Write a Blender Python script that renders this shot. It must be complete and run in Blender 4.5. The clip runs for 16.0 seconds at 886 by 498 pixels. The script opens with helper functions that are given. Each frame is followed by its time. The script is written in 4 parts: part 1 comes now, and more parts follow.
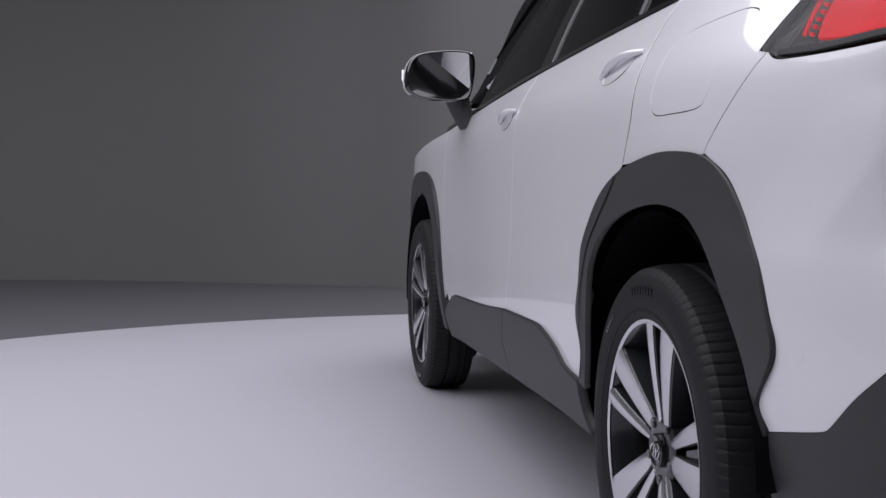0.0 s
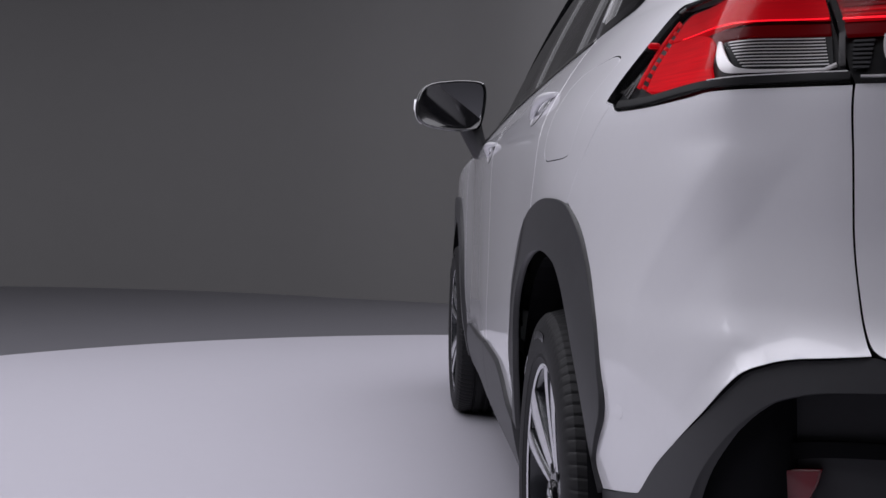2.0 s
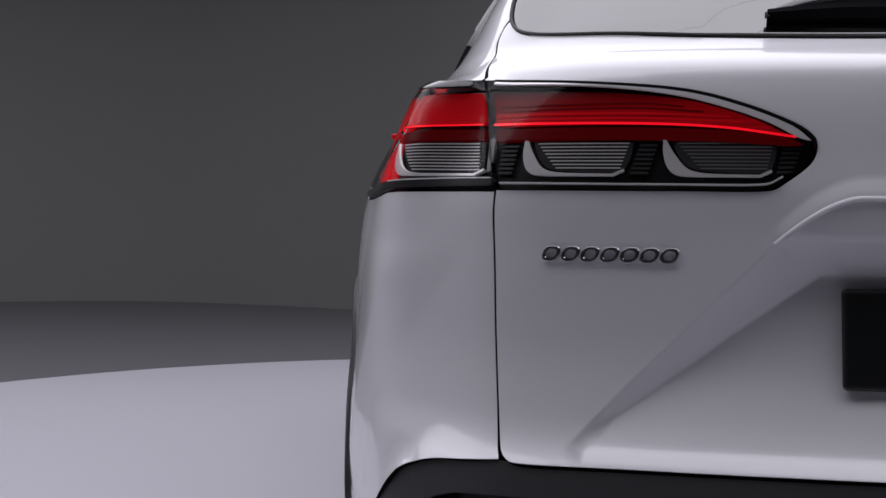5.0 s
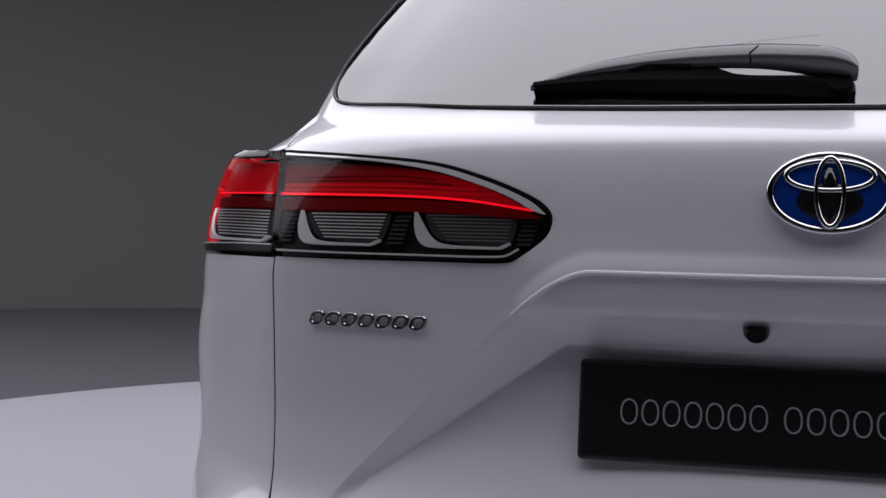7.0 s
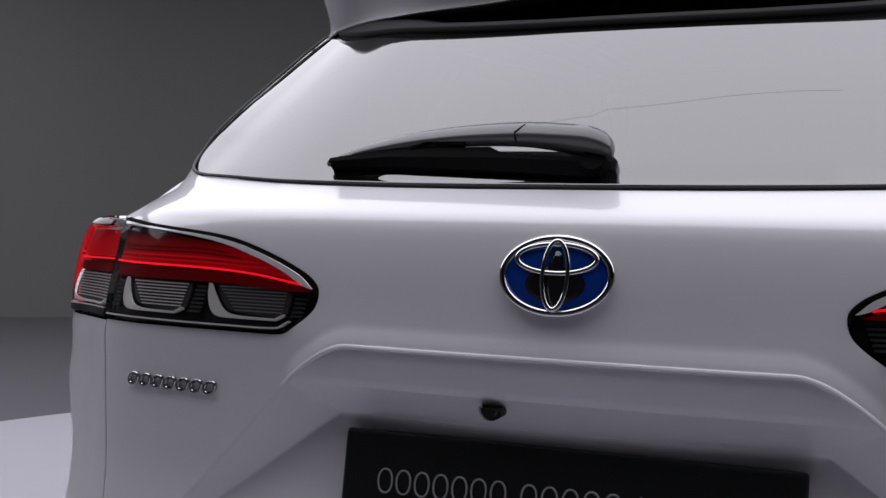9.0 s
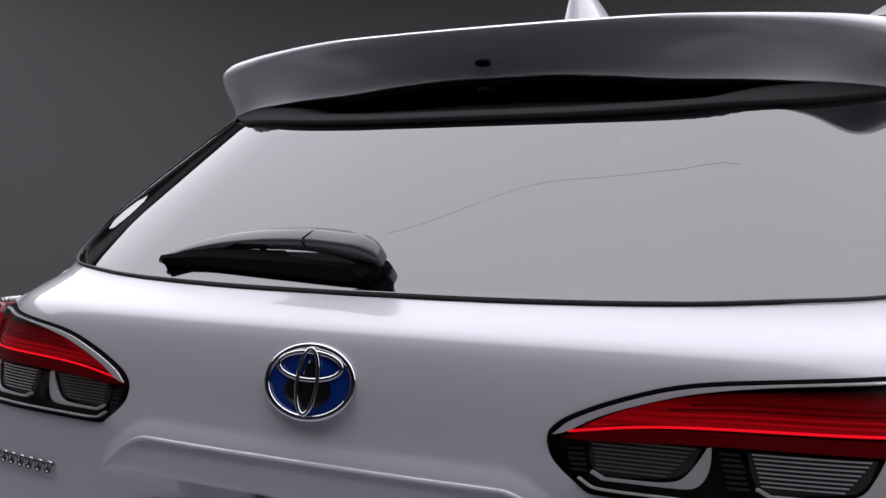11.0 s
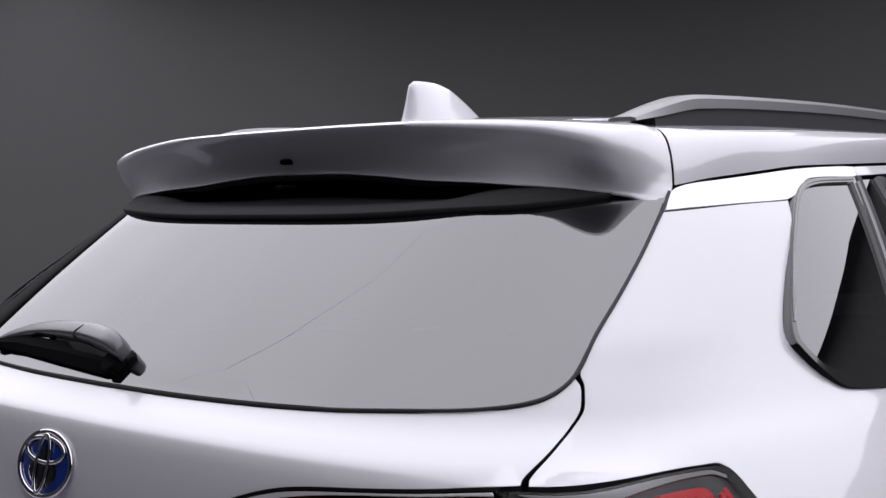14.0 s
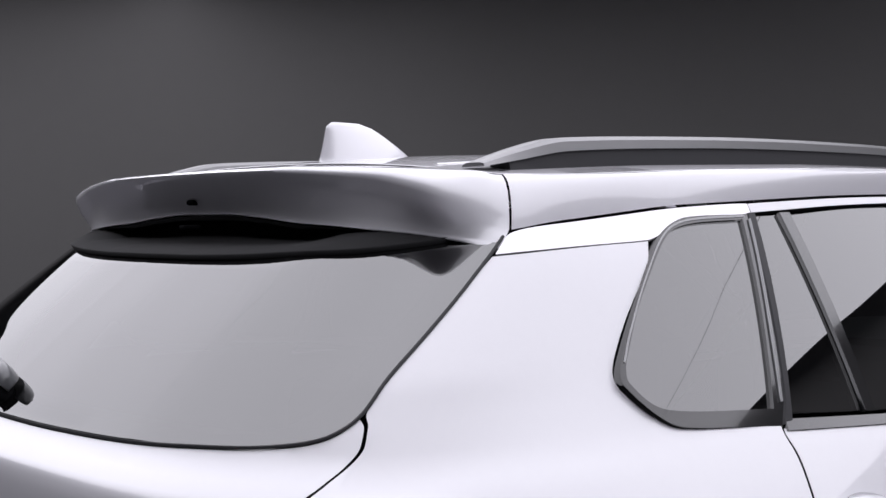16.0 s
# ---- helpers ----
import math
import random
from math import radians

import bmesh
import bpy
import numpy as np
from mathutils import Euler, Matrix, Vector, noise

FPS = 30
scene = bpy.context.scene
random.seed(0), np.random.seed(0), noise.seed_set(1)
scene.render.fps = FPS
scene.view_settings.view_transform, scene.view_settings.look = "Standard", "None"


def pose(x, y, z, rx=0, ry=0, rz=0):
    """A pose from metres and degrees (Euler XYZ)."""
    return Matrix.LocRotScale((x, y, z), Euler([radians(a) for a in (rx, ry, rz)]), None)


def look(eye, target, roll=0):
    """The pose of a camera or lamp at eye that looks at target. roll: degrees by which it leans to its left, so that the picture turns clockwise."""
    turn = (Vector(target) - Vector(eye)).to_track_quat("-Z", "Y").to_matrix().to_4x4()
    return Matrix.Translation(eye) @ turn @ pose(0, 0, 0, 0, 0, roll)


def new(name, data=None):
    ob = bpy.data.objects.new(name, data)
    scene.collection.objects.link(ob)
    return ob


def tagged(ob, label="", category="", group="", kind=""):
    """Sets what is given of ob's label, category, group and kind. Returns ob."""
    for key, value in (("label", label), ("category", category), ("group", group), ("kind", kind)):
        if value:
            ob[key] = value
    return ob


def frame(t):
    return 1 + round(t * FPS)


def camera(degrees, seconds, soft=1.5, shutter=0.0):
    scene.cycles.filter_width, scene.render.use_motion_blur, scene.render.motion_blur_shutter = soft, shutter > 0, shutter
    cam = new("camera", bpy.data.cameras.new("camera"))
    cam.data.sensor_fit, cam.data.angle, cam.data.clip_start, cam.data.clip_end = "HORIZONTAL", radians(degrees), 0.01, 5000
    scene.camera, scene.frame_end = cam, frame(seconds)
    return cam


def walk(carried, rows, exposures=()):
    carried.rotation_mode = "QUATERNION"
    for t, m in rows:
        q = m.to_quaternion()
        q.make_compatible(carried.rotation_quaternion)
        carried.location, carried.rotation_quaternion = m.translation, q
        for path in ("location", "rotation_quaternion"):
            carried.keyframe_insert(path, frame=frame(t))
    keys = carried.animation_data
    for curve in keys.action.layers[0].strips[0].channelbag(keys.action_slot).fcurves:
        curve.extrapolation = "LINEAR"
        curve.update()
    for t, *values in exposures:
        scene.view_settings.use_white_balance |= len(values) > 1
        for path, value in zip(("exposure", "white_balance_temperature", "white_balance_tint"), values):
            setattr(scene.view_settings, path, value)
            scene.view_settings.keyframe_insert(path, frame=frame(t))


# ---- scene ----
from mathutils.geometry import delaunay_2d_cdt

cam = camera(41.5, 16.0)
walk(cam, [
    (0, look((-1.623, -1.125, 0.820), (-1.2732, 0.8412, 0.7060), 0.01)),
    (0.5, look((-1.512, -1.148, 0.826), (-1.2258, 0.8283, 0.7230), -0.07)),
    (1, look((-1.399, -1.168, 0.840), (-1.1754, 0.8168, 0.7405), 0.23)),
    (1.5, look((-1.291, -1.184, 0.858), (-1.1284, 0.8071, 0.7584), 0.67)),
    (2, look((-1.182, -1.196, 0.876), (-1.0811, 0.7992, 0.7815), 0.92)),
    (2.5, look((-1.073, -1.209, 0.898), (-1.0369, 0.7888, 0.8042), 0.96)),
    (3, look((-0.959, -1.223, 0.924), (-0.9893, 0.7745, 0.8283), 0.85)),
    (5.5, look((-0.461, -1.252, 1.020), (-0.7195, 0.7293, 0.9326), 0.69)),
    (6, look((-0.340, -1.256, 1.043), (-0.6697, 0.7150, 0.9512), 0.66)),
    (6.5, look((-0.221, -1.248, 1.064), (-0.6267, 0.7083, 0.9715), 0.71)),
    (7, look((-0.094, -1.236, 1.083), (-0.5804, 0.7017, 0.9968), 0.73)),
    (7.5, look((0.028, -1.219, 1.105), (-0.5400, 0.6966, 1.0155), 0.71)),
    (8, look((0.153, -1.196, 1.127), (-0.4951, 0.6941, 1.0374), 0.67)),
    (8.5, look((0.269, -1.167, 1.146), (-0.4556, 0.6950, 1.0605), 0.66)),
    (9, look((0.386, -1.134, 1.173), (-0.4109, 0.6987, 1.0899), 0.73)),
    (9.5, look((0.491, -1.096, 1.206), (-0.3708, 0.7073, 1.1257), 0.73)),
    (10, look((0.604, -1.060, 1.244), (-0.3226, 0.7105, 1.1652), 0.68)),
    (12.5, look((1.100, -0.879, 1.352), (-0.0751, 0.7374, 1.2836), 0.11)),
    (13, look((1.199, -0.831, 1.376), (-0.0273, 0.7476, 1.3134), 0.13)),
    (13.5, look((1.288, -0.782, 1.398), (0.0141, 0.7590, 1.3398), 0.08)),
    (14, look((1.381, -0.732, 1.413), (0.0600, 0.7691, 1.3592), 0.04)),
    (14.5, look((1.465, -0.677, 1.426), (0.1000, 0.7840, 1.3750), -0.02)),
    (15, look((1.552, -0.621, 1.438), (0.1444, 0.7985, 1.3936), -0.05)),
    (15.5, look((1.635, -0.567, 1.449), (0.1867, 0.8110, 1.4072), -0.06)),
    (16, look((1.720, -0.508, 1.463), (0.2304, 0.8266, 1.4212), -0.07)),
], [(0, 0.32), (3, 0.17), (5.5, 0.0), (9, 0.0), (12.5, -0.1), (16, -0.05)])

# ---- world, light, exposure ----
world = bpy.data.worlds.new("studio_dark")
scene.world = world
world.use_nodes = True
world.node_tree.nodes["Background"].inputs[0].default_value = (0.02, 0.02, 0.022, 1)
world.node_tree.nodes["Background"].inputs[1].default_value = 0.5


def area_lamp(name, size_x, size_y, watts, m, colour=(1, 1, 1), spread=180):
    data = bpy.data.lights.new(name, "AREA")
    data.shape, data.size, data.size_y, data.energy, data.color, data.spread = "RECTANGLE", size_x, size_y, watts, colour, radians(spread)
    ob = new(name, data)
    ob.matrix_world = m
    return ob


# One wide softbox hangs over the car.
area_lamp("overhead_softbox", 17.0, 7.4, 790, pose(-1.1, 2.0, 4.2), (0.985, 0.97, 1.065), 180)
# A second, smaller softbox carries on over the front corner and shows in the side windows.
area_lamp("corner_softbox", 4.9, 2.8, 86, pose(3.95, 7.11, 4.2), (0.985, 0.97, 1.065), 180)

# ---- materials ----


def material(name, colour, rough=0.5, metal=0.0, coat=0.0, noise_size=0.0, vary=0.0, bump=0.0, bump_size=400.0, spec=0.5, coat_rough=0.03, stretch=(1, 1, 1)):
    mat = bpy.data.materials.new(name)
    mat.use_nodes = True
    tree = mat.node_tree
    n, link = tree.nodes, tree.links
    p = n["Principled BSDF"]
    p.inputs["Base Color"].default_value = (*colour, 1)
    p.inputs["Roughness"].default_value = rough
    p.inputs["Metallic"].default_value = metal
    p.inputs["Coat Weight"].default_value = coat
    p.inputs["Coat Roughness"].default_value = coat_rough
    p.inputs["Specular IOR Level"].default_value = spec
    where = n.new("ShaderNodeTexCoord")
    if vary:
        small, large, mix = n.new("ShaderNodeTexNoise"), n.new("ShaderNodeTexNoise"), n.new("ShaderNodeMix")
        small.inputs["Scale"].default_value, large.inputs["Scale"].default_value = noise_size, noise_size / 12
        small.inputs["Detail"].default_value = 5
        add = n.new("ShaderNodeMath")
        add.operation = "ADD"
        scaled = n.new("ShaderNodeMapping")
        scaled.inputs["Scale"].default_value = stretch
        link.new(where.outputs["Object"], scaled.inputs["Vector"])
        link.new(scaled.outputs["Vector"], small.inputs["Vector"])
        link.new(scaled.outputs["Vector"], large.inputs["Vector"])
        link.new(small.outputs["Fac"], add.inputs[0])
        link.new(large.outputs["Fac"], add.inputs[1])
        half = n.new("ShaderNodeMath")
        half.operation = "MULTIPLY"
        half.inputs[1].default_value = 0.5
        link.new(add.outputs[0], half.inputs[0])
        mix.data_type = "RGBA"
        mix.inputs["A"].default_value = (*[c * (1 - vary) for c in colour], 1)
        mix.inputs["B"].default_value = (*[min(1, c * (1 + vary)) for c in colour], 1)
        link.new(half.outputs[0], mix.inputs["Factor"])
        link.new(mix.outputs["Result"], p.inputs["Base Color"])
    if bump:
        grain, b = n.new("ShaderNodeTexNoise"), n.new("ShaderNodeBump")
        grain.inputs["Scale"].default_value = bump_size
        grain.inputs["Detail"].default_value = 3
        b.inputs["Strength"].default_value, b.inputs["Distance"].default_value = bump, 0.001
        link.new(where.outputs["Object"], grain.inputs["Vector"])
        link.new(grain.outputs["Fac"], b.inputs["Height"])
        link.new(b.outputs["Normal"], p.inputs["Normal"])
    return mat


def glass(name, tint, ior=1.5, rough=0.0, more=0.0):
    """A pane: tinted see-through with a mirror gloss that grows towards grazing."""
    mat = bpy.data.materials.new(name)
    mat.use_nodes = True
    n, link = mat.node_tree.nodes, mat.node_tree.links
    n.remove(n["Principled BSDF"])
    clear, gloss, mix, fresnel, lift = (n.new("ShaderNode" + k) for k in ("BsdfTransparent", "BsdfGlossy", "MixShader", "Fresnel", "Math"))
    clear.inputs["Color"].default_value = (*tint, 1)
    gloss.inputs["Roughness"].default_value = rough
    fresnel.inputs["IOR"].default_value = ior
    lift.operation, lift.use_clamp = "ADD", True
    lift.inputs[1].default_value = more
    link.new(fresnel.outputs[0], lift.inputs[0])
    link.new(lift.outputs[0], mix.inputs[0])
    link.new(clear.outputs[0], mix.inputs[1])
    link.new(gloss.outputs[0], mix.inputs[2])
    link.new(mix.outputs[0], n["Material Output"].inputs["Surface"])
    return mat


def privacy_glass(name, ior):
    """Nearly black tinted pane: a strong gloss over a little see-through."""
    mat = material(name, (0.003, 0.003, 0.0033), 0.0)
    p = mat.node_tree.nodes["Principled BSDF"]
    p.inputs["IOR"].default_value = ior
    p.inputs["Alpha"].default_value = 0.97
    return mat


PAINT = material("white_pearl_paint", (0.742, 0.736, 0.768), 0.38, 0.10, coat=1.0, noise_size=900, vary=0.02, bump=0.02, bump_size=60, coat_rough=0.04)
PLASTIC = material("grained_black_plastic", (0.035, 0.035, 0.038), 0.5, noise_size=60, vary=0.15, bump=0.25, bump_size=1200)
TRIM = material("dark_grey_satin_trim", (0.032, 0.032, 0.035), 0.5, spec=0.3, noise_size=80, vary=0.1)
WIPER = material("satin_wiper_plastic", (0.085, 0.087, 0.093), 0.34, coat=0.6, coat_rough=0.25, noise_size=90, vary=0.1, bump=0.1, bump_size=900)
GLOSS = material("piano_black", (0.008, 0.008, 0.009), 0.12, coat=0.6)
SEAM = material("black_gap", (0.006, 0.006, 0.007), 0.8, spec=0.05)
RUBBER = material("tyre_rubber", (0.008, 0.008, 0.009), 0.62, spec=0.3, noise_size=90, vary=0.3, bump=0.3, bump_size=700)
BLACK_CHROME = material("dark_chrome", (0.42, 0.42, 0.44), 0.10, 1.0)
CHROME = material("chrome", (0.75, 0.75, 0.77), 0.08, 1.0)
BRIGHTWORK = material("bright_trim", (0.64, 0.63, 0.65), 0.10, 0.9, noise_size=300, vary=0.02)
SATIN = material("satin_silver", (0.27, 0.27, 0.275), 0.36, 0.85, noise_size=300, vary=0.05)
MACHINED = material("machined_alloy", (0.70, 0.70, 0.72), 0.20, 0.95, noise_size=200, vary=0.06)
POCKET = material("dark_alloy_paint", (0.03, 0.032, 0.036), 0.25, 0.4, coat=0.5)
DISC = material("brake_iron", (0.20, 0.19, 0.19), 0.4, 0.8, noise_size=120, vary=0.2)
CABIN = material("cabin_dark", (0.010, 0.010, 0.011), 0.9)
RED = material("red_lamp_plastic", (0.40, 0.004, 0.008), 0.30, spec=0.12, noise_size=30, vary=0.45, stretch=(0.4, 0.4, 7))
DARK_RED = material("dark_red_lamp_plastic", (0.045, 0.001, 0.002), 0.3, spec=0.12, noise_size=30, vary=0.7, stretch=(0.4, 0.4, 7))
GLOW = material("lit_red_light_guide", (0.90, 0.010, 0.025), 0.25)
DEEP_RED = material("deep_red_lamp_plastic", (0.055, 0.001, 0.002), 0.3, spec=0.12, noise_size=22, vary=0.8, stretch=(0.25, 0.25, 9))


def lit(mat, strength, low=None, high=None, streak=40.0):
    """The tail lamps are lit: a red glow in level streaks, fading from the height low up to the height high."""
    n, link = mat.node_tree.nodes, mat.node_tree.links
    p = n["Principled BSDF"]
    p.inputs["Emission Color"].default_value = (1.0, 0.006, 0.018, 1)
    p.inputs["Emission Strength"].default_value = strength
    if low is None:
        return
    where, spread, noise_node, split, fade_node, times = (n.new("ShaderNode" + k) for k in ("TexCoord", "Mapping", "TexNoise", "SeparateXYZ", "MapRange", "Math"))
    spread.inputs["Scale"].default_value = (.10, .10, 6)
    noise_node.inputs["Scale"].default_value = streak
    noise_node.inputs["Detail"].default_value = 3
    link.new(where.outputs["Object"], spread.inputs["Vector"])
    link.new(spread.outputs["Vector"], noise_node.inputs["Vector"])
    link.new(where.outputs["Object"], split.inputs["Vector"])
    link.new(split.outputs["Z"], fade_node.inputs["Value"])
    for name, value in (("From Min", low), ("From Max", high), ("To Min", 2 * strength), ("To Max", .04 * strength)):
        fade_node.inputs[name].default_value = value
    times.operation = "MULTIPLY"
    link.new(fade_node.outputs["Result"], times.inputs[0])
    link.new(noise_node.outputs["Fac"], times.inputs[1])
    link.new(times.outputs[0], p.inputs["Emission Strength"])


lit(GLOW, 0.75)
lit(RED, 0.25, 1.02, 1.17, 60)
lit(DARK_RED, 0.03)
lit(DEEP_RED, 0.17, 1.088, 1.124, 40)
REFLECTOR_RED = material("dull_red_reflector", (0.13, 0.006, 0.012), 0.22, coat=0.6, bump=0.4, bump_size=900)
LAMP_DARK = material("lamp_housing", (0.012, 0.012, 0.013), 0.4, spec=0.3)
PEARL = material("lamp_silver", (0.92, 0.91, 0.92), 0.30, 0.25)
HOOK = material("lamp_hook_silver", (0.86, 0.84, 0.85), 0.22, 0.42)
BOWL = material("lamp_bowl_silver", (0.30, 0.29, 0.30), 0.26, 0.5)
DARK_BOWL = material("smoked_lamp_bowl", (0.10, 0.098, 0.10), 0.2, 0.6, noise_size=60, vary=0.4, stretch=(0.3, 0.3, 6))
SLAT = material("lamp_ribs", (0.62, 0.60, 0.61), 0.3, 0.2)
BLUE = material("blue_enamel", (0.006, 0.045, 0.30), 0.12, 0.3, coat=1.0)
PLATE = material("plate_black", (0.006, 0.007, 0.007), 0.35, noise_size=50, vary=0.2)
LETTER = material("grey_letters", (0.24, 0.24, 0.26), 0.5)
REAR_GLASS = privacy_glass("tinted_rear_glass", 2.5)
DARK_GLASS = privacy_glass("privacy_glass", 2.35)
SIDE_GLASS = glass("green_tinted_glass", (0.12, 0.15, 0.14), 1.5)
CLEAR = glass("clear_lamp_cover", (0.95, 0.95, 0.95), 1.22)
MIRROR = material("mirror_silver", (0.85, 0.86, 0.88), 0.01, 1.0)
FLOOR = material("pale_studio_floor", (0.100, 0.0985, 0.108), 0.5, noise_size=14, vary=0.035, bump=0.03, bump_size=90)
TABLE = material("pale_turntable", (0.400, 0.391, 0.430), 0.40, noise_size=14, vary=0.03, bump=0.03, bump_size=90)
WALL = material("grey_studio_wall", (0.127, 0.125, 0.123), 0.85, noise_size=6, vary=0.05, bump=0.05, bump_size=40)
CEILING = material("black_studio_ceiling", (0.03, 0.03, 0.03), 0.9, noise_size=5, vary=0.1)

# ---- mesh helpers ----


def mesh_ob(name, verts, faces, mat, parent=None, label="", smooth=True, normals=None):
    data = bpy.data.meshes.new(name)
    data.from_pydata([tuple(v) for v in verts], [], [tuple(f) for f in faces])
    data.validate()
    for m in mat if isinstance(mat, (list, tuple)) else [mat]:
        data.materials.append(m)
    data.polygons.foreach_set("use_smooth", [smooth] * len(data.polygons))
    if normals is not None:
        data.normals_split_custom_set_from_vertices([tuple(v) for v in normals])
    data.update()
    ob = new(name, data)
    ob.parent = parent
    if label:
        ob["label"] = label
    return ob


def part(name, bm, mat, parent, label="", smooth=False, sharp=35):
    """Links a bmesh as one mesh object under a thing or a part."""
    bmesh.ops.recalc_face_normals(bm, faces=bm.faces)
    if smooth:
        for e in bm.edges:
            e.smooth = len(e.link_faces) == 2 and e.calc_face_angle(0) < radians(sharp)
    for f in bm.faces:
        f.smooth = smooth
    data = bpy.data.meshes.new(name)
    bm.to_mesh(data)
    bm.free()
    data.materials.append(mat)
    ob = new(name, data)
    ob.parent = parent
    if label:
        ob["label"] = label
    return ob


def box(a, b, bevel=0.0, segments=2):
    bm = bmesh.new()
    bmesh.ops.create_cube(bm, size=1)
    for v in bm.verts:
        v.co = [a[i] + (b[i] - a[i]) * (v.co[i] + 0.5) for i in range(3)]
    if bevel:
        bmesh.ops.bevel(bm, geom=bm.edges[:], offset=bevel, segments=segments, affect="EDGES", profile=0.5)
    return bm


def loft(rings, closed=True, caps=True):
    """A skin over rings of equal length."""
    bm = bmesh.new()
    rows = [[bm.verts.new(p) for p in ring] for ring in rings]
    n = len(rows[0])
    for r, s in zip(rows, rows[1:]):
        for i in range(n if closed else n - 1):
            bm.faces.new((r[i], r[(i + 1) % n], s[(i + 1) % n], s[i]))
    if caps and closed:
        bm.faces.new(rows[0])
        bm.faces.new(rows[-1])
    return bm


def ring_xz(cx, cz, rx, rz, y, n=48, power=2.0):
    out = []
    for i in range(n):
        t = 2 * math.pi * i / n
        c, s = math.cos(t), math.sin(t)
        out.append((cx + rx * math.copysign(abs(c) ** (2 / power), c), y, cz + rz * math.copysign(abs(s) ** (2 / power), s)))
    return out


def tube(path, radius, n=10, flat=1.0):
    """A round bar along a path; flat squeezes its height."""
    rings = []
    for i, p in enumerate(path):
        p = Vector(p)
        d = (Vector(path[min(i + 1, len(path) - 1)]) - Vector(path[max(i - 1, 0)])).normalized()
        side = d.cross(Vector((0, 0, 1)))
        side = side.normalized() if side.length > 1e-4 else Vector((1, 0, 0))
        up = side.cross(d)
        r = radius[i] if isinstance(radius, (list, tuple)) else radius
        rings.append([p + r * (math.cos(2 * math.pi * k / n) * side + flat * math.sin(2 * math.pi * k / n) * up) for k in range(n)])
    return loft(rings)


def smooth_path(points, per=8, closed=False):
    """Catmull-Rom through points of any dimension; a point with a True at its end stays a corner."""
    pts = [np.array([v for v in p if not isinstance(v, bool)], float) for p in points]
    hard = [isinstance(p[-1], bool) for p in points]
    n, out = len(pts), []
    for i in range(n if closed else n - 1):
        j = (i + 1) % n
        p0 = pts[i] if hard[i] or (not closed and i == 0) else pts[i - 1]
        p3 = pts[j] if hard[j] or (not closed and j == n - 1) else pts[(j + 1) % n]
        a, b = pts[i], pts[j]
        length = np.linalg.norm(b - a)
        m0 = (b - p0) * (0.5 if p0 is not a else 1.0) if not (hard[i] or (not closed and i == 0)) else (b - a)
        m1 = (p3 - a) * 0.5 if not (hard[j] or (not closed and j == n - 1)) else (b - a)
        for m in (m0, m1):
            k = np.linalg.norm(m)
            if k > 1.3 * length:
                m *= 1.3 * length / k
        for t in np.arange(per) / per:
            out.append((2 * t ** 3 - 3 * t ** 2 + 1) * a + (t ** 3 - 2 * t ** 2 + t) * m0 + (3 * t ** 2 - 2 * t ** 3) * b + (t ** 3 - t ** 2) * m1)
    if not closed:
        out.append(pts[-1])
    return np.array(out)


def inside(poly, q):
    """Which of the points q lie in the polygon."""
    x, y = q[:, 0], q[:, 1]
    hit = np.zeros(len(q), bool)
    for (ax, ay), (bx, by) in zip(poly, np.roll(poly, -1, 0)):
        if ay != by:
            hit ^= ((ay > y) != (by > y)) & (x < (bx - ax) * (y - ay) / (by - ay) + ax)
    return hit


def far_from(loops, q, least):
    ok = np.ones(len(q), bool)
    for poly in loops:
        for a, b in zip(poly, np.roll(poly, -1, 0)):
            d = b - a
            t = np.clip(((q - a) @ d) / max(d @ d, 1e-12), 0, 1)
            ok &= ((q - a - t[:, None] * d) ** 2).sum(1) > least ** 2
    return ok


def spline(xs, ys):
    """A smooth curve through a few knots, flat beyond the ends in slope; works on arrays."""
    xs, ys = np.array(xs, float), np.array(ys, float)
    h, d = np.diff(xs), np.diff(ys) / np.diff(xs)
    m = np.zeros(len(xs))
    m[0], m[-1] = d[0], d[-1]
    for i in range(1, len(xs) - 1):
        if d[i - 1] * d[i] > 0:
            m[i] = 0.5 * ((h[i - 1] * d[i] + h[i] * d[i - 1]) / (h[i - 1] + h[i])) + 0.5 * (d[i - 1] * d[i] * (h[i - 1] + h[i]) / (h[i] * d[i - 1] + h[i - 1] * d[i]))

    def value(x):
        x = np.asarray(x, float)
        i = np.clip(np.searchsorted(xs, x) - 1, 0, len(h) - 1)
        t = (x - xs[i]) / h[i]
        inner = np.clip(t, 0, 1)
        y = ((1 + 2 * inner) * (1 - inner) ** 2 * ys[i] + inner * (1 - inner) ** 2 * h[i] * m[i]
             + inner ** 2 * (3 - 2 * inner) * ys[i + 1] + inner ** 2 * (inner - 1) * h[i] * m[i + 1])
        return y + np.where(t < 0, t * h[i] * m[0], 0) + np.where(t > 1, (t - 1) * h[i] * m[-1], 0)
    return value


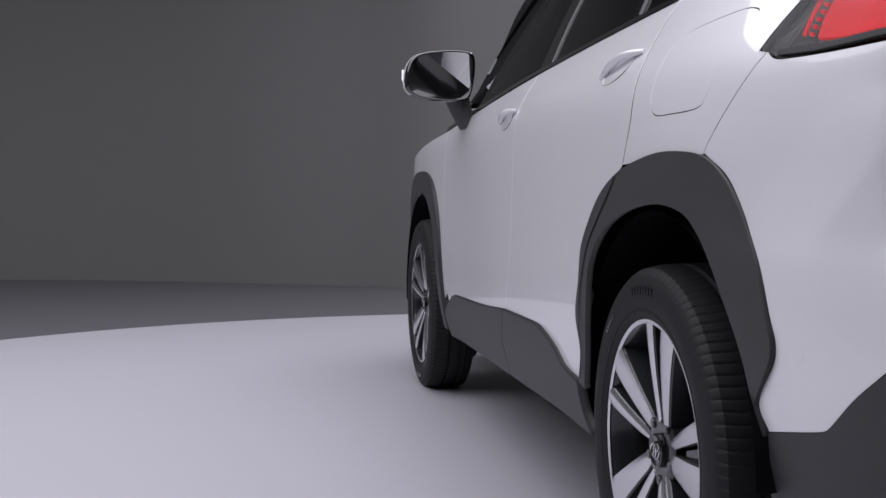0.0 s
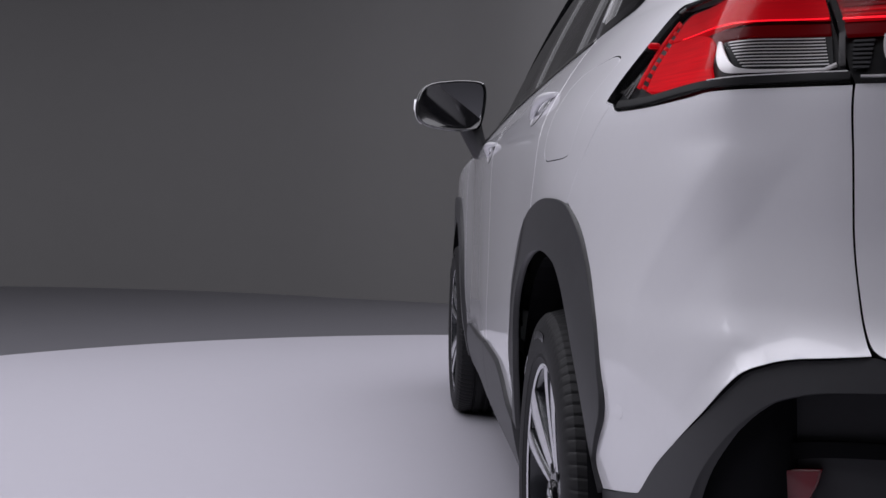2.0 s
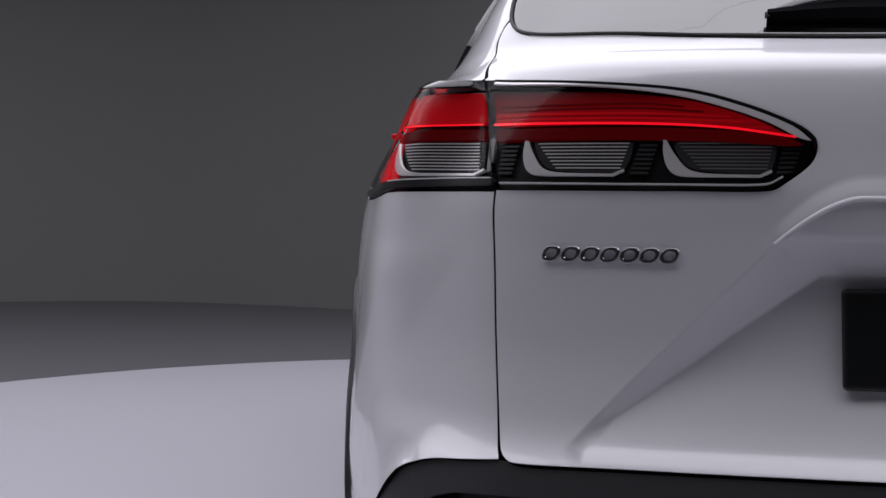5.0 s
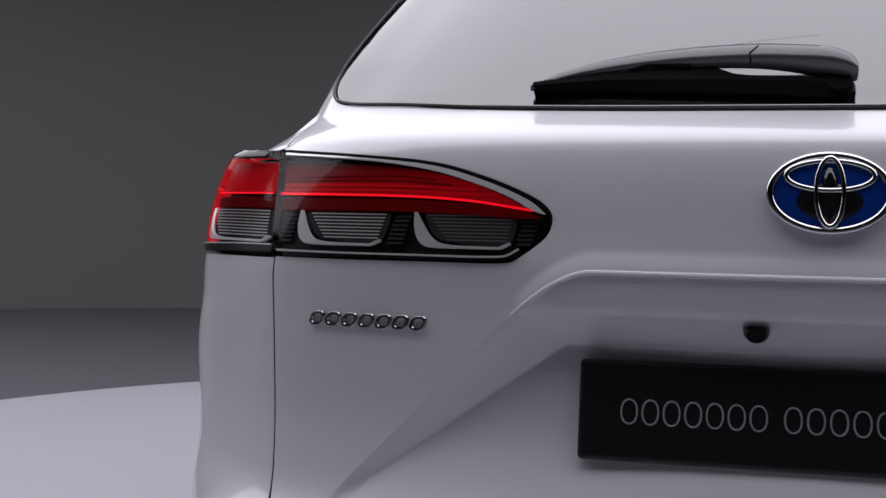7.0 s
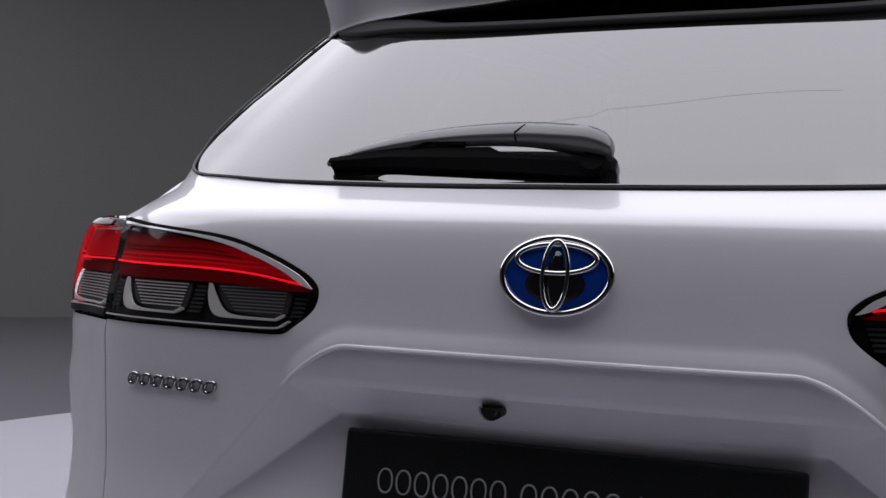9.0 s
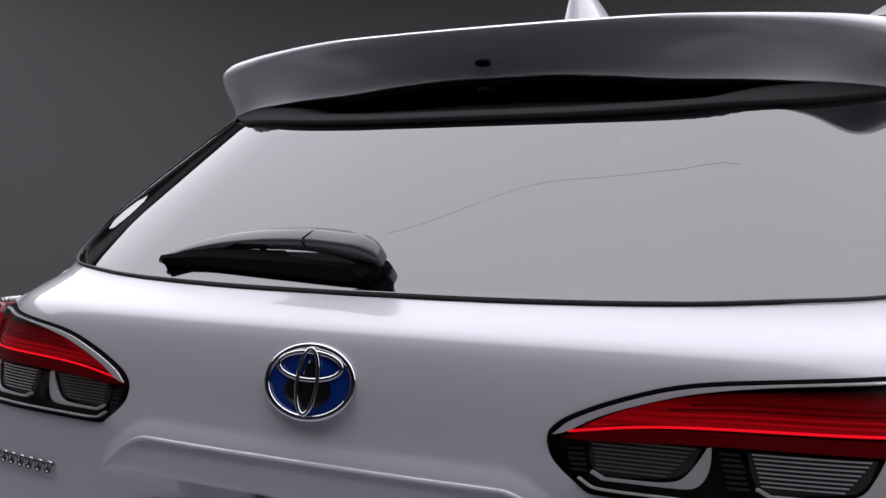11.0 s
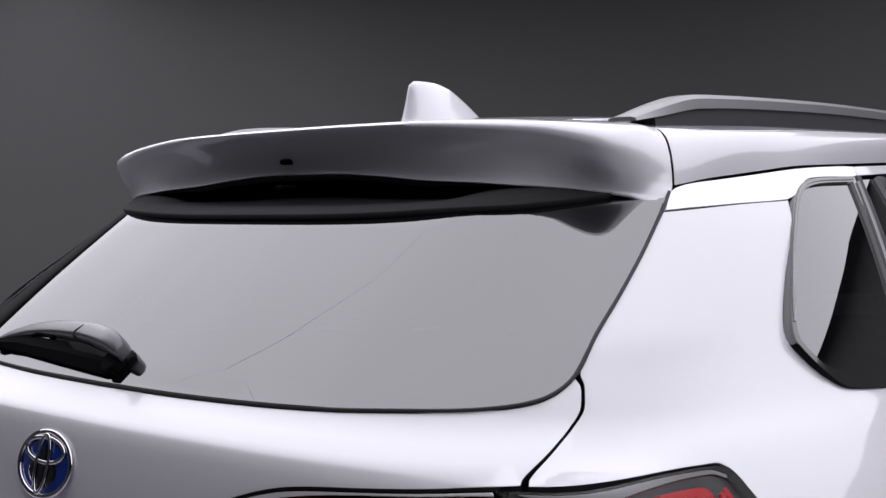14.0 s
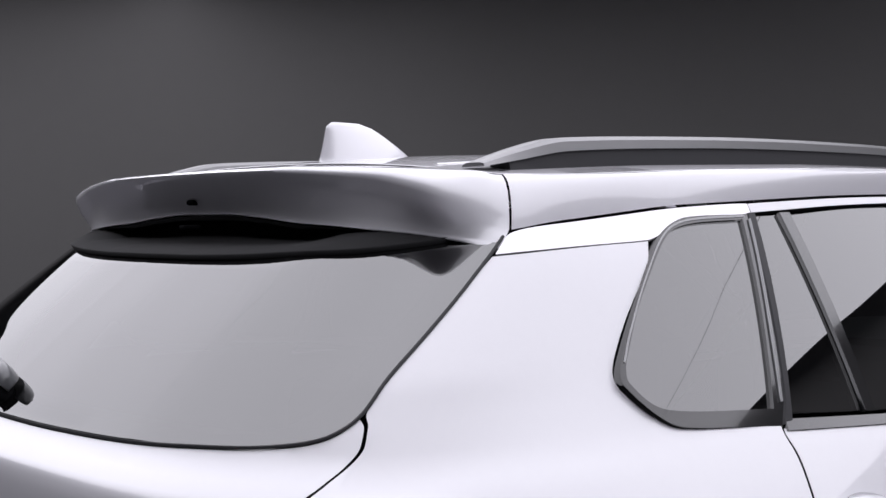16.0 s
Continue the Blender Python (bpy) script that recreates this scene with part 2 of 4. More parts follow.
# The body's plan at shoulder height: half width and distance from the tail, from the tail's middle round to the nose.
PLAN_X = (0, .15, .30, .44, .56, .646, .722, .778, .826, .861, .887, .903, .907, .902, .888, .878, .84, .75, .58, .30, 0)
PLAN_Y = (.052, .054, .062, .073, .090, .115, .162, .225, .32, .446, .62, .87, 1.3, 2.0, 2.65, 3.5, 4.0, 4.23, 4.38, 4.45, 4.46)
PLAN_A = np.concatenate([[0], np.cumsum(np.hypot(np.diff(PLAN_X), np.diff(PLAN_Y)))])
plan_x, plan_y = spline(PLAN_A, np.array(PLAN_X) / .905), spline(PLAN_A, PLAN_Y)
half_width = spline((.18, .26, .35, .45, .60, .75, .90, .97, 1.01, 1.079, 1.138, 1.186, 1.24, 1.33, 1.424, 1.494, 1.53, 1.56),
                    (.80, .86, .885, .900, .908, .907, .906, .902, .892, .853, .812, .775, .743, .701, .658, .616, .593, .56))
setback = spline((.18, .26, .35, .45, .60, .70, .75, .85, .95, 1.0, 1.05, 1.10, 1.14, 1.152, 1.162, 1.175, 1.187, 1.22, 1.3, 1.424, 1.5, 1.56),
                 (.05, -.01, -.045, -.052, -.05, -.035, -.015, 0, 0, -.002, .003, .009, .018, .0235, .037, .062, .086, .115, .20, .355, .45, .53))
fade = spline((0, .66, .95, 1.12, 1.37, 1.8, 2.3, 9), (1, 1, .92, .8, .52, .2, 0, 0))


def shell(a, z):
    """The car's outer skin at the way a round the plan and the height z."""
    a, z = np.asarray(a, float), np.asarray(z, float)
    sign, a = np.where(a < 0, 1, -1), abs(a)
    full = 1.4 * np.exp(-((a - .87) / .16) ** 2) * np.clip((z - 1.19) / .08, 0, 1)
    corner = np.exp(-((a - .825) / .09) ** 2) * step01((a - .69) / .12) * np.interp(z, (.45, .60, .95, 1.01, 1.06, 1.116, 1.134, 1.1415, 1.147), (0, .010, .014, .021, .036, .050, .051, .033, .006))
    haunch = .010 * np.exp(-((a - 1.32) / .28) ** 2) * step01((z - .42) / .16) * step01((1.03 - z) / .18)
    return np.stack([sign * (half_width(z) * plan_x(a) + .010 * full + .75 * corner + haunch), plan_y(a) + setback(z) * fade(a) - .013 * full - .66 * corner, z + 0 * a], -1)


def skin(a, z, offset=0.0, lift=None):
    """Points of the skin moved outwards by offset and by the relief lift(a, z)."""
    e = 1e-3
    da, dz = shell(a + e, z) - shell(a - e, z), shell(a, z + e) - shell(a, z - e)
    out = -np.cross(da, dz)
    out /= np.linalg.norm(out, axis=-1, keepdims=True)
    rise = offset + (lift(a, z) if lift else 0.0)
    return shell(a, z) + out * (np.asarray(rise)[..., None] if np.ndim(rise) else rise)


def skin_normal(a, z, offset=0.0, lift=None):
    e = 2e-3
    da, dz = skin(a + e, z, offset, lift) - skin(a - e, z, offset, lift), skin(a, z + e, offset, lift) - skin(a, z - e, offset, lift)
    out = -np.cross(da, dz)
    return out / np.linalg.norm(out, axis=-1, keepdims=True)


def panel(name, outline, mat, parent, label="", side=1, offset=0.0, depth=0.012, step=0.03, holes=(), lift=None, lines=(), per=6, both=False, surface=None, surface_normal=None):
    """A sheet cut out of the skin along an outline in (a, z), with a turned-in rim. side -1: its mirror image; both: the outline
    is given from the middle to the middle and is mirrored across the car."""
    at, normal_at = surface or skin, surface_normal or skin_normal
    outer = smooth_path(outline, per, closed=not both)
    inner = [smooth_path(h, per, closed=not both) for h in holes]
    if both:
        outer = np.concatenate([outer, (outer * [-1, 1])[::-1][1:-1]])
        inner = [np.concatenate([h, (h * [-1, 1])[::-1][1:-1]]) for h in inner]
    loops = [outer, *inner]
    lo, hi = outer.min(0), outer.max(0)
    gx, gy = np.meshgrid(np.arange(lo[0] + step / 2, hi[0], step), np.arange(lo[1] + step / 2, hi[1], step))
    q = np.stack([gx.ravel(), gy.ravel()], 1)
    q = q[inside(outer, q)]
    for h in inner:
        q = q[~inside(h, q)]
    q = q[far_from(loops, q, 0.4 * step)] if len(q) else q
    for line in lines:
        q = q[((q[:, None] - np.asarray(line)[None]) ** 2).sum(-1).min(1) > (0.45 * step) ** 2]
    points, edges = [], []
    for loop in loops:
        k = len(points)
        points += [tuple(p) for p in loop]
        edges += [(k + i, k + (i + 1) % len(loop)) for i in range(len(loop))]
    for line in lines:
        k = len(points)
        points += [tuple(p) for p in line]
        edges += [(k + i, k + i + 1) for i in range(len(line) - 1)]
    points += [tuple(p) for p in q]
    v2, _, tris, _, _, _ = delaunay_2d_cdt([Vector(p) for p in points], edges, [], 0, 1e-6)
    uv = np.array([tuple(v) for v in v2])
    tris = np.array([t for t in tris])
    mid = uv[tris].mean(1)
    keep = inside(outer, mid)
    for h in inner:
        keep &= ~inside(h, mid)
    tris = tris[keep]
    area = np.cross(uv[tris[:, 1]] - uv[tris[:, 0]], uv[tris[:, 2]] - uv[tris[:, 0]])
    tris, area = tris[abs(area) > 1e-10], area[abs(area) > 1e-10]
    flip = area > 0
    tris[flip] = tris[flip][:, ::-1]
    pos, nor = at(uv[:, 0], uv[:, 1], offset, lift), normal_at(uv[:, 0], uv[:, 1], offset, lift)
    verts, norms, faces, gap_shade = list(pos), list(nor), tris.tolist(), []
    if depth:
        for loop in loops:
            p, n = at(loop[:, 0], loop[:, 1], offset, lift), normal_at(loop[:, 0], loop[:, 1], offset, lift)
            along = np.roll(p, -1, 0) - np.roll(p, 1, 0)
            turn = np.sum(loop[:, 0] * np.roll(loop[:, 1], -1) - np.roll(loop[:, 0], -1) * loop[:, 1]) * (1 if loop is outer else -1)
            away = np.cross(n, along) * (1 if turn > 0 else -1)
            away /= np.linalg.norm(away, axis=1, keepdims=True) + 1e-9
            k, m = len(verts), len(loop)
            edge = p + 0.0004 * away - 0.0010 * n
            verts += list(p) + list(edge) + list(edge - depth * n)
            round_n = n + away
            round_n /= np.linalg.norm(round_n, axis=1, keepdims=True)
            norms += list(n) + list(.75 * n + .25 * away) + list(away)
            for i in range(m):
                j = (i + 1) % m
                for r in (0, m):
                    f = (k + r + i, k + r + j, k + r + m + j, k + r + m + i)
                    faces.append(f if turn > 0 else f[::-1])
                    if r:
                        gap_shade.append(len(faces) - 1)
    verts, norms = np.array(verts), np.array(norms)
    if side < 0:
        verts, norms, faces = verts * [-1, 1, 1], norms * [-1, 1, 1], [f[::-1] for f in faces]
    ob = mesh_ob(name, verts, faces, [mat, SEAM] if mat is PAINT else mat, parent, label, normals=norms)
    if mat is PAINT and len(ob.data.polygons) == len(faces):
        # black on the rim's inner faces paints the shade down in the gap
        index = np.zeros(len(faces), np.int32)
        index[gap_shade] = 1
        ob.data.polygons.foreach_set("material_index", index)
    return ob


def strip(points, width):
    """A closed outline round an open line in (a, z)."""
    line = smooth_path(points, 10)
    along = np.gradient(line, axis=0)
    off = np.stack([-along[:, 1], along[:, 0]], 1)
    off *= width / 2 / (np.linalg.norm(off, axis=1, keepdims=True) + 1e-9)
    return [(*p, True) for p in np.concatenate([line + off, (line - off)[::-1]])]


def step01(t):
    t = np.clip(t, 0, 1)
    return t * t * (3 - 2 * t)


# ---- studio ----
def slab(name, a, b, mat, label):
    return tagged(part(name, box(a, b), mat, None, label), kind="structure")


slab("floor", (-14, -13, -0.12), (14, 13, -0.004), FLOOR, "grey painted studio floor")
slab("ceiling", (-14, -13, 5.6), (14, 13, 5.75), CEILING, "black studio ceiling")


WALL_ANGLE = (0, 60, 85, 92, 99, 106, 113, 120, 127, 134, 141, 150, 165, 200, 270, 330, 360)
WALL_FAR = (12.0, 8.0, 5.58, 5.95, 6.39, 7.01, 7.62, 8.19, 8.48, 8.75, 8.95, 9.5, 10.3, 11.0, 12.5, 12.5, 12.0)


def round_wall():
    """One bare wall bends all the way round the turntable."""
    far_at = spline(WALL_ANGLE, WALL_FAR)
    rings = []
    for out, z in ((0, -0.1), (0, 5.6), (.2, 5.6), (.2, -0.1)):
        ring = []
        for i in range(240):
            far, t = float(far_at(1.5 * i)) + out, radians(1.5 * i)
            ring.append((-0.474 + far * math.cos(t), 2.187 + far * math.sin(t), z))
        rings.append(ring)
    return tagged(part("wall", loft(rings + [rings[0]], caps=False), WALL, None, "bare dark grey wall bending round the studio", smooth=True), kind="structure")


round_wall()


def turntable():
    bm = bmesh.new()
    rings = []
    for r, z in ((0.0, 0.0), (3.850, 0.0), (3.860, -0.003), (3.860, -0.02)):
        rings.append([(-0.474 + r * math.cos(2 * math.pi * i / 160), 2.187 + r * math.sin(2 * math.pi * i / 160), z) for i in range(160)])
    top = [bm.verts.new(p) for p in rings[1]]
    bm.faces.new(top)
    last = top
    for ring in rings[2:]:
        row = [bm.verts.new(p) for p in ring]
        for i in range(160):
            bm.faces.new((last[i], last[(i + 1) % 160], row[(i + 1) % 160], row[i]))
        last = row
    return tagged(part("turntable", bm, TABLE, None, "round pale grey turntable flush with the floor"), kind="structure")


turntable()

# ---- car: body ----
car = tagged(new("car"), "white compact SUV with black plastic cladding on a turntable", "car")


def crease(a):
    """Height of the pressed line over the plate: level, then bending down at its ends."""
    return 1.004 - 0.052 * np.clip((abs(a) - 0.252) / 0.088, 0, 2) ** 1.7


def gate_relief(a, z):
    """The pressed ledge over the plate and the hollow in which the plate sits, with a flat bevel along its top and sides."""
    a = abs(a)
    top = crease(a)
    ledge = 0.0055 * np.clip(1 - abs(top - z) / np.where(z > top, 0.022, np.maximum(top - 0.952, 0.004)), 0, 1) * step01((0.350 - a) / 0.03)
    across = (recess_edge(z) - a) / np.maximum(recess_edge(z) - recess_floor(z), 0.012)
    t = np.clip(np.minimum((0.957 - z) / 0.039, across), 0, 1)
    return ledge + lower_lip(a, z) - recess_depth(z) * (t - 0.10 * t * t) / 0.90


def recess_depth(z):
    return np.interp(z, (0.708, 0.740, 0.770, 0.800, 0.850, 0.918), (0.0, 0.005, 0.012, 0.019, 0.029, 0.037))


def recess_edge(z):
    """Outer edge of the bevel, from the end of the crease down to the gate's corner."""
    return 0.333 + np.clip(0.957 - z, 0, 1) * 0.97


def recess_floor(z):
    """Inner edge of the bevel."""
    return 0.282 + np.clip(0.918 - z, -0.04, 1) * 1.40


crease_line = [np.array([(a, float(crease(a)) - d) for a in np.linspace(-0.335, 0.335, 110)]) for d in (-0.028, -0.018, -0.009, 0.0, 0.007, 0.015)]
lip_line = [np.array([(a, z) for a in np.linspace(-0.330, 0.330, 60)]) for z in (0.9578, 0.9555)]
lip_line += [np.array([(a, z) for a in np.linspace(-0.28, 0.28, 50)]) for z in (0.938, 0.921, 0.917, 0.911)]
for s in (1, -1):
    for d in (-0.004, 0.0, 0.004):
        lip_line.append(np.array([(s * float(recess_edge(z) - d), z) for z in np.linspace(0.716, 0.9525, 40)]))
        lip_line.append(np.array([(s * float(recess_floor(z) - d), z) for z in np.linspace(0.752, 0.9155, 30)]))

quarter_outline = [(.778, 1.1445, True), (.7990, 1.166), (.8105, 1.186), (.8250, 1.206), (.8230, 1.228), (.814, 1.245), (.826, 1.28), (.844, 1.32), (.858, 1.36), (.868, 1.40), (.876, 1.420, True),
                   (1.05, 1.431), (1.236, 1.438, True), (1.243, 1.403), (1.212, 1.335), (1.199, 1.28), (1.204, 1.258), (1.222, 1.245), (1.295, 1.209), (1.36, 1.189), (1.588, 1.170, True),
                   (1.594, 1.13), (1.576, 1.07), (1.557, 1.0), (1.553, .93), (1.585, .853, True), (1.496, .858), (1.371, .871), (1.238, .864, True),
                   (1.226, .882), (1.194, .918), (1.128, .988), (1.106, 1.010, True), (1.126, 1.013, True), (1.10, 1.047), (1.068, 1.092), (1.042, 1.138), (1.003, 1.1448), (.89, 1.1448)]
fuel_outline = [(1.466, 1.02), (1.463, .960), (1.438, .936), (1.384, .933), (1.268, .938), (1.243, .963), (1.234, 1.0), (1.226, 1.03), (1.186, 1.078), (1.198, 1.090), (1.25, 1.095), (1.40, 1.082), (1.455, 1.06)]
for s in (1, -1):
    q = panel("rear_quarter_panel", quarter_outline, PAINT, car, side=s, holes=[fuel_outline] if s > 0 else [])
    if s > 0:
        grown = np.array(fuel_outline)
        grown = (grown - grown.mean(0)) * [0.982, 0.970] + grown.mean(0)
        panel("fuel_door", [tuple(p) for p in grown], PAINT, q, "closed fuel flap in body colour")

bumper_outline = [(.6668, 1.007, True), (.6568, .936), (.6512, .829), (.6472, .766), (.6438, .716), (.640, .702, True), (.717, .6935), (.75, .686), (.785, .670), (.837, .618), (.926, .542), (.975, .492), (.992, .482), (1.10, .460, True),
                  (1.117, .499), (1.078, .560), (1.071, .59), (1.080, .627), (1.100, .706), (1.129, .779), (1.168, .831), (1.234, .866, True), (1.2225, .882), (1.1905, .9175), (1.1245, .9875), (1.1025, 1.0095, True),
                  (1.085, .999), (1.06, .995), (.977, .995), (.875, 1.000), (.832, 1.005)]

def fold(z):
    """Where the soft fold between the car's side and its tail runs down the bumper corner."""
    return np.interp(z, (.60, .638, .707, .755, .81, .863, .912, .96), (1.0, 1.005, .994, .957, .907, .858, .821, .79))


def lower_lip(a, z):
    """The sheet curls outwards over the black lower bumper."""
    a = abs(a)
    edge = np.interp(a, (0, .717, .75, .785, .837, .926), (.700, .6935, .686, .670, .618, .542))
    return .009 * np.clip((edge + .034 - z) / .034, 0, 1) ** 2 * np.interp(a, (.80, .90), (1, 0))


def bumper_relief(a, z):
    off = abs(a) - fold(z)
    d = np.hypot(off / np.where(off > 0, .17, .10), .04)
    return .0070 * np.clip(1 - d, 0, 1) * step01((z - .56) / .10) * step01((.985 - z) / .09) + lower_lip(a, z)


fold_lines = [np.array([(float(fold(z)) + d, z) for z in np.linspace(.60, .965, 30)]) for d in (-.012, 0.0, .012)]
for s in (1, -1):
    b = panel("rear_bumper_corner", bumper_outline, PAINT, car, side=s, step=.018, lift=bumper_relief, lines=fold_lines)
    spot = smooth_path([(1.026 + .0105 * math.cos(t), .585 + .0105 * math.sin(t)) for t in np.linspace(0, 2 * math.pi, 12, endpoint=False)], 2, True)
    panel("parking_sensor", [tuple(p) for p in spot], PAINT, b, "round parking sensor in body colour", side=s, offset=0.0015, depth=0.003, step=.01, per=2)

gate_half = [(0, .7035, True), (.493, .7025), (.620, .7000), (.634, .706), (.640, .720), (.6440, .766), (.6480, .829), (.6535, .936), (.6635, 1.0085, True),
             (.45, 1.0095), (.352, 1.0105), (.334, 1.020), (.312, 1.040), (.308, 1.057), (.315, 1.072), (.340, 1.087), (.402, 1.108), (.48, 1.125), (.585, 1.134), (.66, 1.1385), (.742, 1.1435), (.769, 1.1450, True),
             (.793, 1.167), (.805, 1.187), (.8185, 1.206), (.8175, 1.226), (.808, 1.236, True), (.787, 1.219), (.752, 1.2085), (.69, 1.2025), (.60, 1.1985), (.45, 1.1915), (.25, 1.1875), (0, 1.1865, True)]
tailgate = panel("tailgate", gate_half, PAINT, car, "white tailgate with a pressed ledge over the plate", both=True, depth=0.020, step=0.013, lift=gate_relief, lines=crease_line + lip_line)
bead = np.array([(a, float(crease(a)) - .0005) for a in np.linspace(-0.339, 0.339, 120)])
part("pressed_edge", tube([tuple(p) for p in skin(bead[:, 0], bead[:, 1], 0.0012, gate_relief)], 0.0028, 8), PAINT, tailgate, smooth=True)

glass_half = [(0, 1.190, True), (.25, 1.191), (.45, 1.195), (.60, 1.202), (.69, 1.206), (.750, 1.213), (.782, 1.223), (.804, 1.243), (.819, 1.28), (.837, 1.32), (.851, 1.36), (.861, 1.40), (.869, 1.43), (.8735, 1.447, True), (.80, 1.478), (.60, 1.515), (.40, 1.535), (0, 1.550, True)]


window_side = spline((1.18, 1.22, 1.28, 1.36, 1.43, 1.47), (.785, .800, .822, .852, .873, .884))


def window_relief(a, z):
    """The pane is flatter towards its sides than the body round it, comes out along its lower edge and dips under the spoiler."""
    u = np.clip((abs(a) - .45) / (window_side(z) - .45), 0, 1)
    start = np.interp(abs(a), (.20, .35, .48, .60, .70, .77), (1.408, 1.411, 1.416, 1.4245, 1.436, 1.448))
    return .007 * np.clip((1.34 - z) / .15, 0, 1) ** 2 - .08 * u * u * (1 - u) - .064 * step01((z - start) / .085) * (1 - u) ** 1.5


rear_window = panel("rear_window", glass_half, REAR_GLASS, car, "dark tinted rear window", both=True, offset=-0.002, step=0.022, lift=window_relief)
panel("black_border", glass_half, GLOSS, rear_window, both=True, offset=-0.008, depth=0, step=0.04, lift=window_relief,
      holes=[[(0, 1.21, True), (.45, 1.215), (.66, 1.225), (.735, 1.25), (.76, 1.30), (.79, 1.40), (.74, 1.43), (0, 1.46, True)]])

seal_half = smooth_path([(0, 1.1885), (.25, 1.1895), (.45, 1.1935), (.60, 1.2005), (.69, 1.2045), (.752, 1.2110), (.786, 1.2215), (.8095, 1.242), (.8225, 1.28), (.8405, 1.32), (.8545, 1.36), (.8645, 1.40), (.8725, 1.428), (.8770, 1.446)], 5)
seal = np.concatenate([seal_half[::-1] * [-1, 1], seal_half[1:]])
part("window_seal", tube([tuple(p) for p in skin(seal[:, 0], seal[:, 1], .0015)], .0024, 8), TRIM, rear_window, "thin black rubber seal", smooth=True)

# black lower bumper with the sunk middle
clad_half = [(0, .699, True), (.493, .698), (.612, .6955), (.641, .7000), (.717, .6914), (.7505, .6841), (.785, .6680), (.836, .6162), (.925, .5402), (.9742, .4902), (.992, .4800), (1.10, .4580, True), (1.112, .30, True), (.95, .245), (0, .235, True)]
hole_half = [(0, .668, True), (.493, .667), (.674, .660), (.73, .650), (.766, .631), (.81, .588), (.86, .52), (.89, .43), (.87, .36), (.80, .33), (0, .32, True)]
lower_bumper = panel("lower_bumper", clad_half, PLASTIC, car, "grained black plastic lower bumper", both=True, offset=0.002, depth=0.05, holes=[hole_half])
panel("bumper_insert", [(0, .69, True), (.60, .685), (.76, .66), (.90, .52), (.93, .40), (.85, .30), (0, .28, True)], TRIM, lower_bumper, both=True, offset=-0.055, depth=0.0)
for s in (1, -1):
    panel("reflector", [(.865, .450, True), (.835, .507), (.80, .537), (.76, .554), (.705, .562, True), (.712, .541), (.735, .500), (.755, .450, True)], REFLECTOR_RED, lower_bumper, "dull red rear reflector", side=s, offset=-0.035, depth=0.02, step=.015)
    panel("bumper_ridge", [(.84, .50, True), (.80, .56), (.75, .588), (.66, .600), (.30, .604), (0.06, .604, True), (.06, .586, True), (.30, .586), (.65, .582), (.74, .57), (.785, .54), (.81, .50, True)], SEAM, lower_bumper, side=s, offset=-0.042, depth=0.02)

# doors, sills, arches
rear_door = [(1.594, 1.166, True), (1.86, 1.145), (2.20, 1.121), (2.475, 1.100, True), (2.475, .95), (2.480, .87), (2.490, .787), (2.51, .64), (2.555, .533), (2.585, .476, True),
             (2.23, .480), (2.155, .470), (2.068, .446), (1.996, .412), (1.90, .398, True), (1.868, .467), (1.880, .541), (1.854, .614), (1.840, .685), (1.797, .735), (1.72, .795), (1.618, .838), (1.592, .850, True),
             (1.560, .93), (1.564, 1.0), (1.583, 1.07), (1.601, 1.13)]
front_door = [(2.480, 1.100, True), (2.90, 1.064), (3.30, 1.028), (3.57, 1.0, True), (3.60, .85), (3.61, .62), (3.60, .45), (3.58, .40, True), (3.49, .418), (3.43, .434), (2.96, .452), (2.590, .476, True), (2.56, .533), (2.515, .64), (2.495, .787), (2.485, .87), (2.480, .95)]


def door_handle(a0, a1, z0, z1, door, s):
    """A bar handle over a scooped recess."""
    path = [(a0 + (a1 - a0) * t, z0 + (z1 - z0) * t + 0.006 * math.sin(math.pi * t)) for t in (0, .2, .4, .6, .8, 1)]
    line = np.array(path)
    out = skin(line[:, 0], line[:, 1], 0.0)
    nor = skin_normal(line[:, 0], line[:, 1])
    lifts = (.001, .008, .013, .013, .008, .001)
    pts = [out[i] + nor[i] * lifts[i] for i in range(6)]
    pts = smooth_path([tuple(p * [s, 1, 1]) for p in pts], 5)
    n = len(pts)
    part("door_handle", tube([tuple(p) for p in pts], [0.005 + 0.005 * math.sin(math.pi * i / (n - 1)) for i in range(n)], 12, .9), PAINT, door, "body-coloured bar door handle", smooth=True)
    mid_z = lambda a: z0 + (z1 - z0) * (a - a0) / (a1 - a0) - .004
    cup = [(a0 + (a1 - a0) * (.56 + .36 * math.cos(t)), float(mid_z(a0 + (a1 - a0) * (.56 + .36 * math.cos(t)))) + .026 * math.sin(t)) for t in np.linspace(0, 2 * math.pi, 14, endpoint=False)]
    panel("handle_cup", cup, PAINT, door, side=s, offset=0.0015, depth=0.002, step=.015, per=2,
          lift=lambda a, q: -0.016 * np.clip(1 - ((a - a0 - .56 * (a1 - a0)) / (.36 * (a1 - a0))) ** 2 - ((q - mid_z(a)) / .026) ** 2, 0, 1))


for s in (1, -1):
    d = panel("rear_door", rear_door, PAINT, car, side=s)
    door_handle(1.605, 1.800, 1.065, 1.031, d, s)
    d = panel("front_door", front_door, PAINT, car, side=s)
    door_handle(2.492, 2.675, 1.007, 0.984, d, s)
    # plastic along the door bottoms
    panel("sill_cladding", [(2.583, .474, True), (2.23, .476), (2.157, .467), (2.070, .443), (1.998, .409), (1.905, .394, True), (1.895, .33), (1.86, .285, True), (2.10, .295), (2.60, .292, True), (2.625, .38)], PLASTIC, car, "black plastic sill cladding", side=s, offset=0.010, depth=0.02)
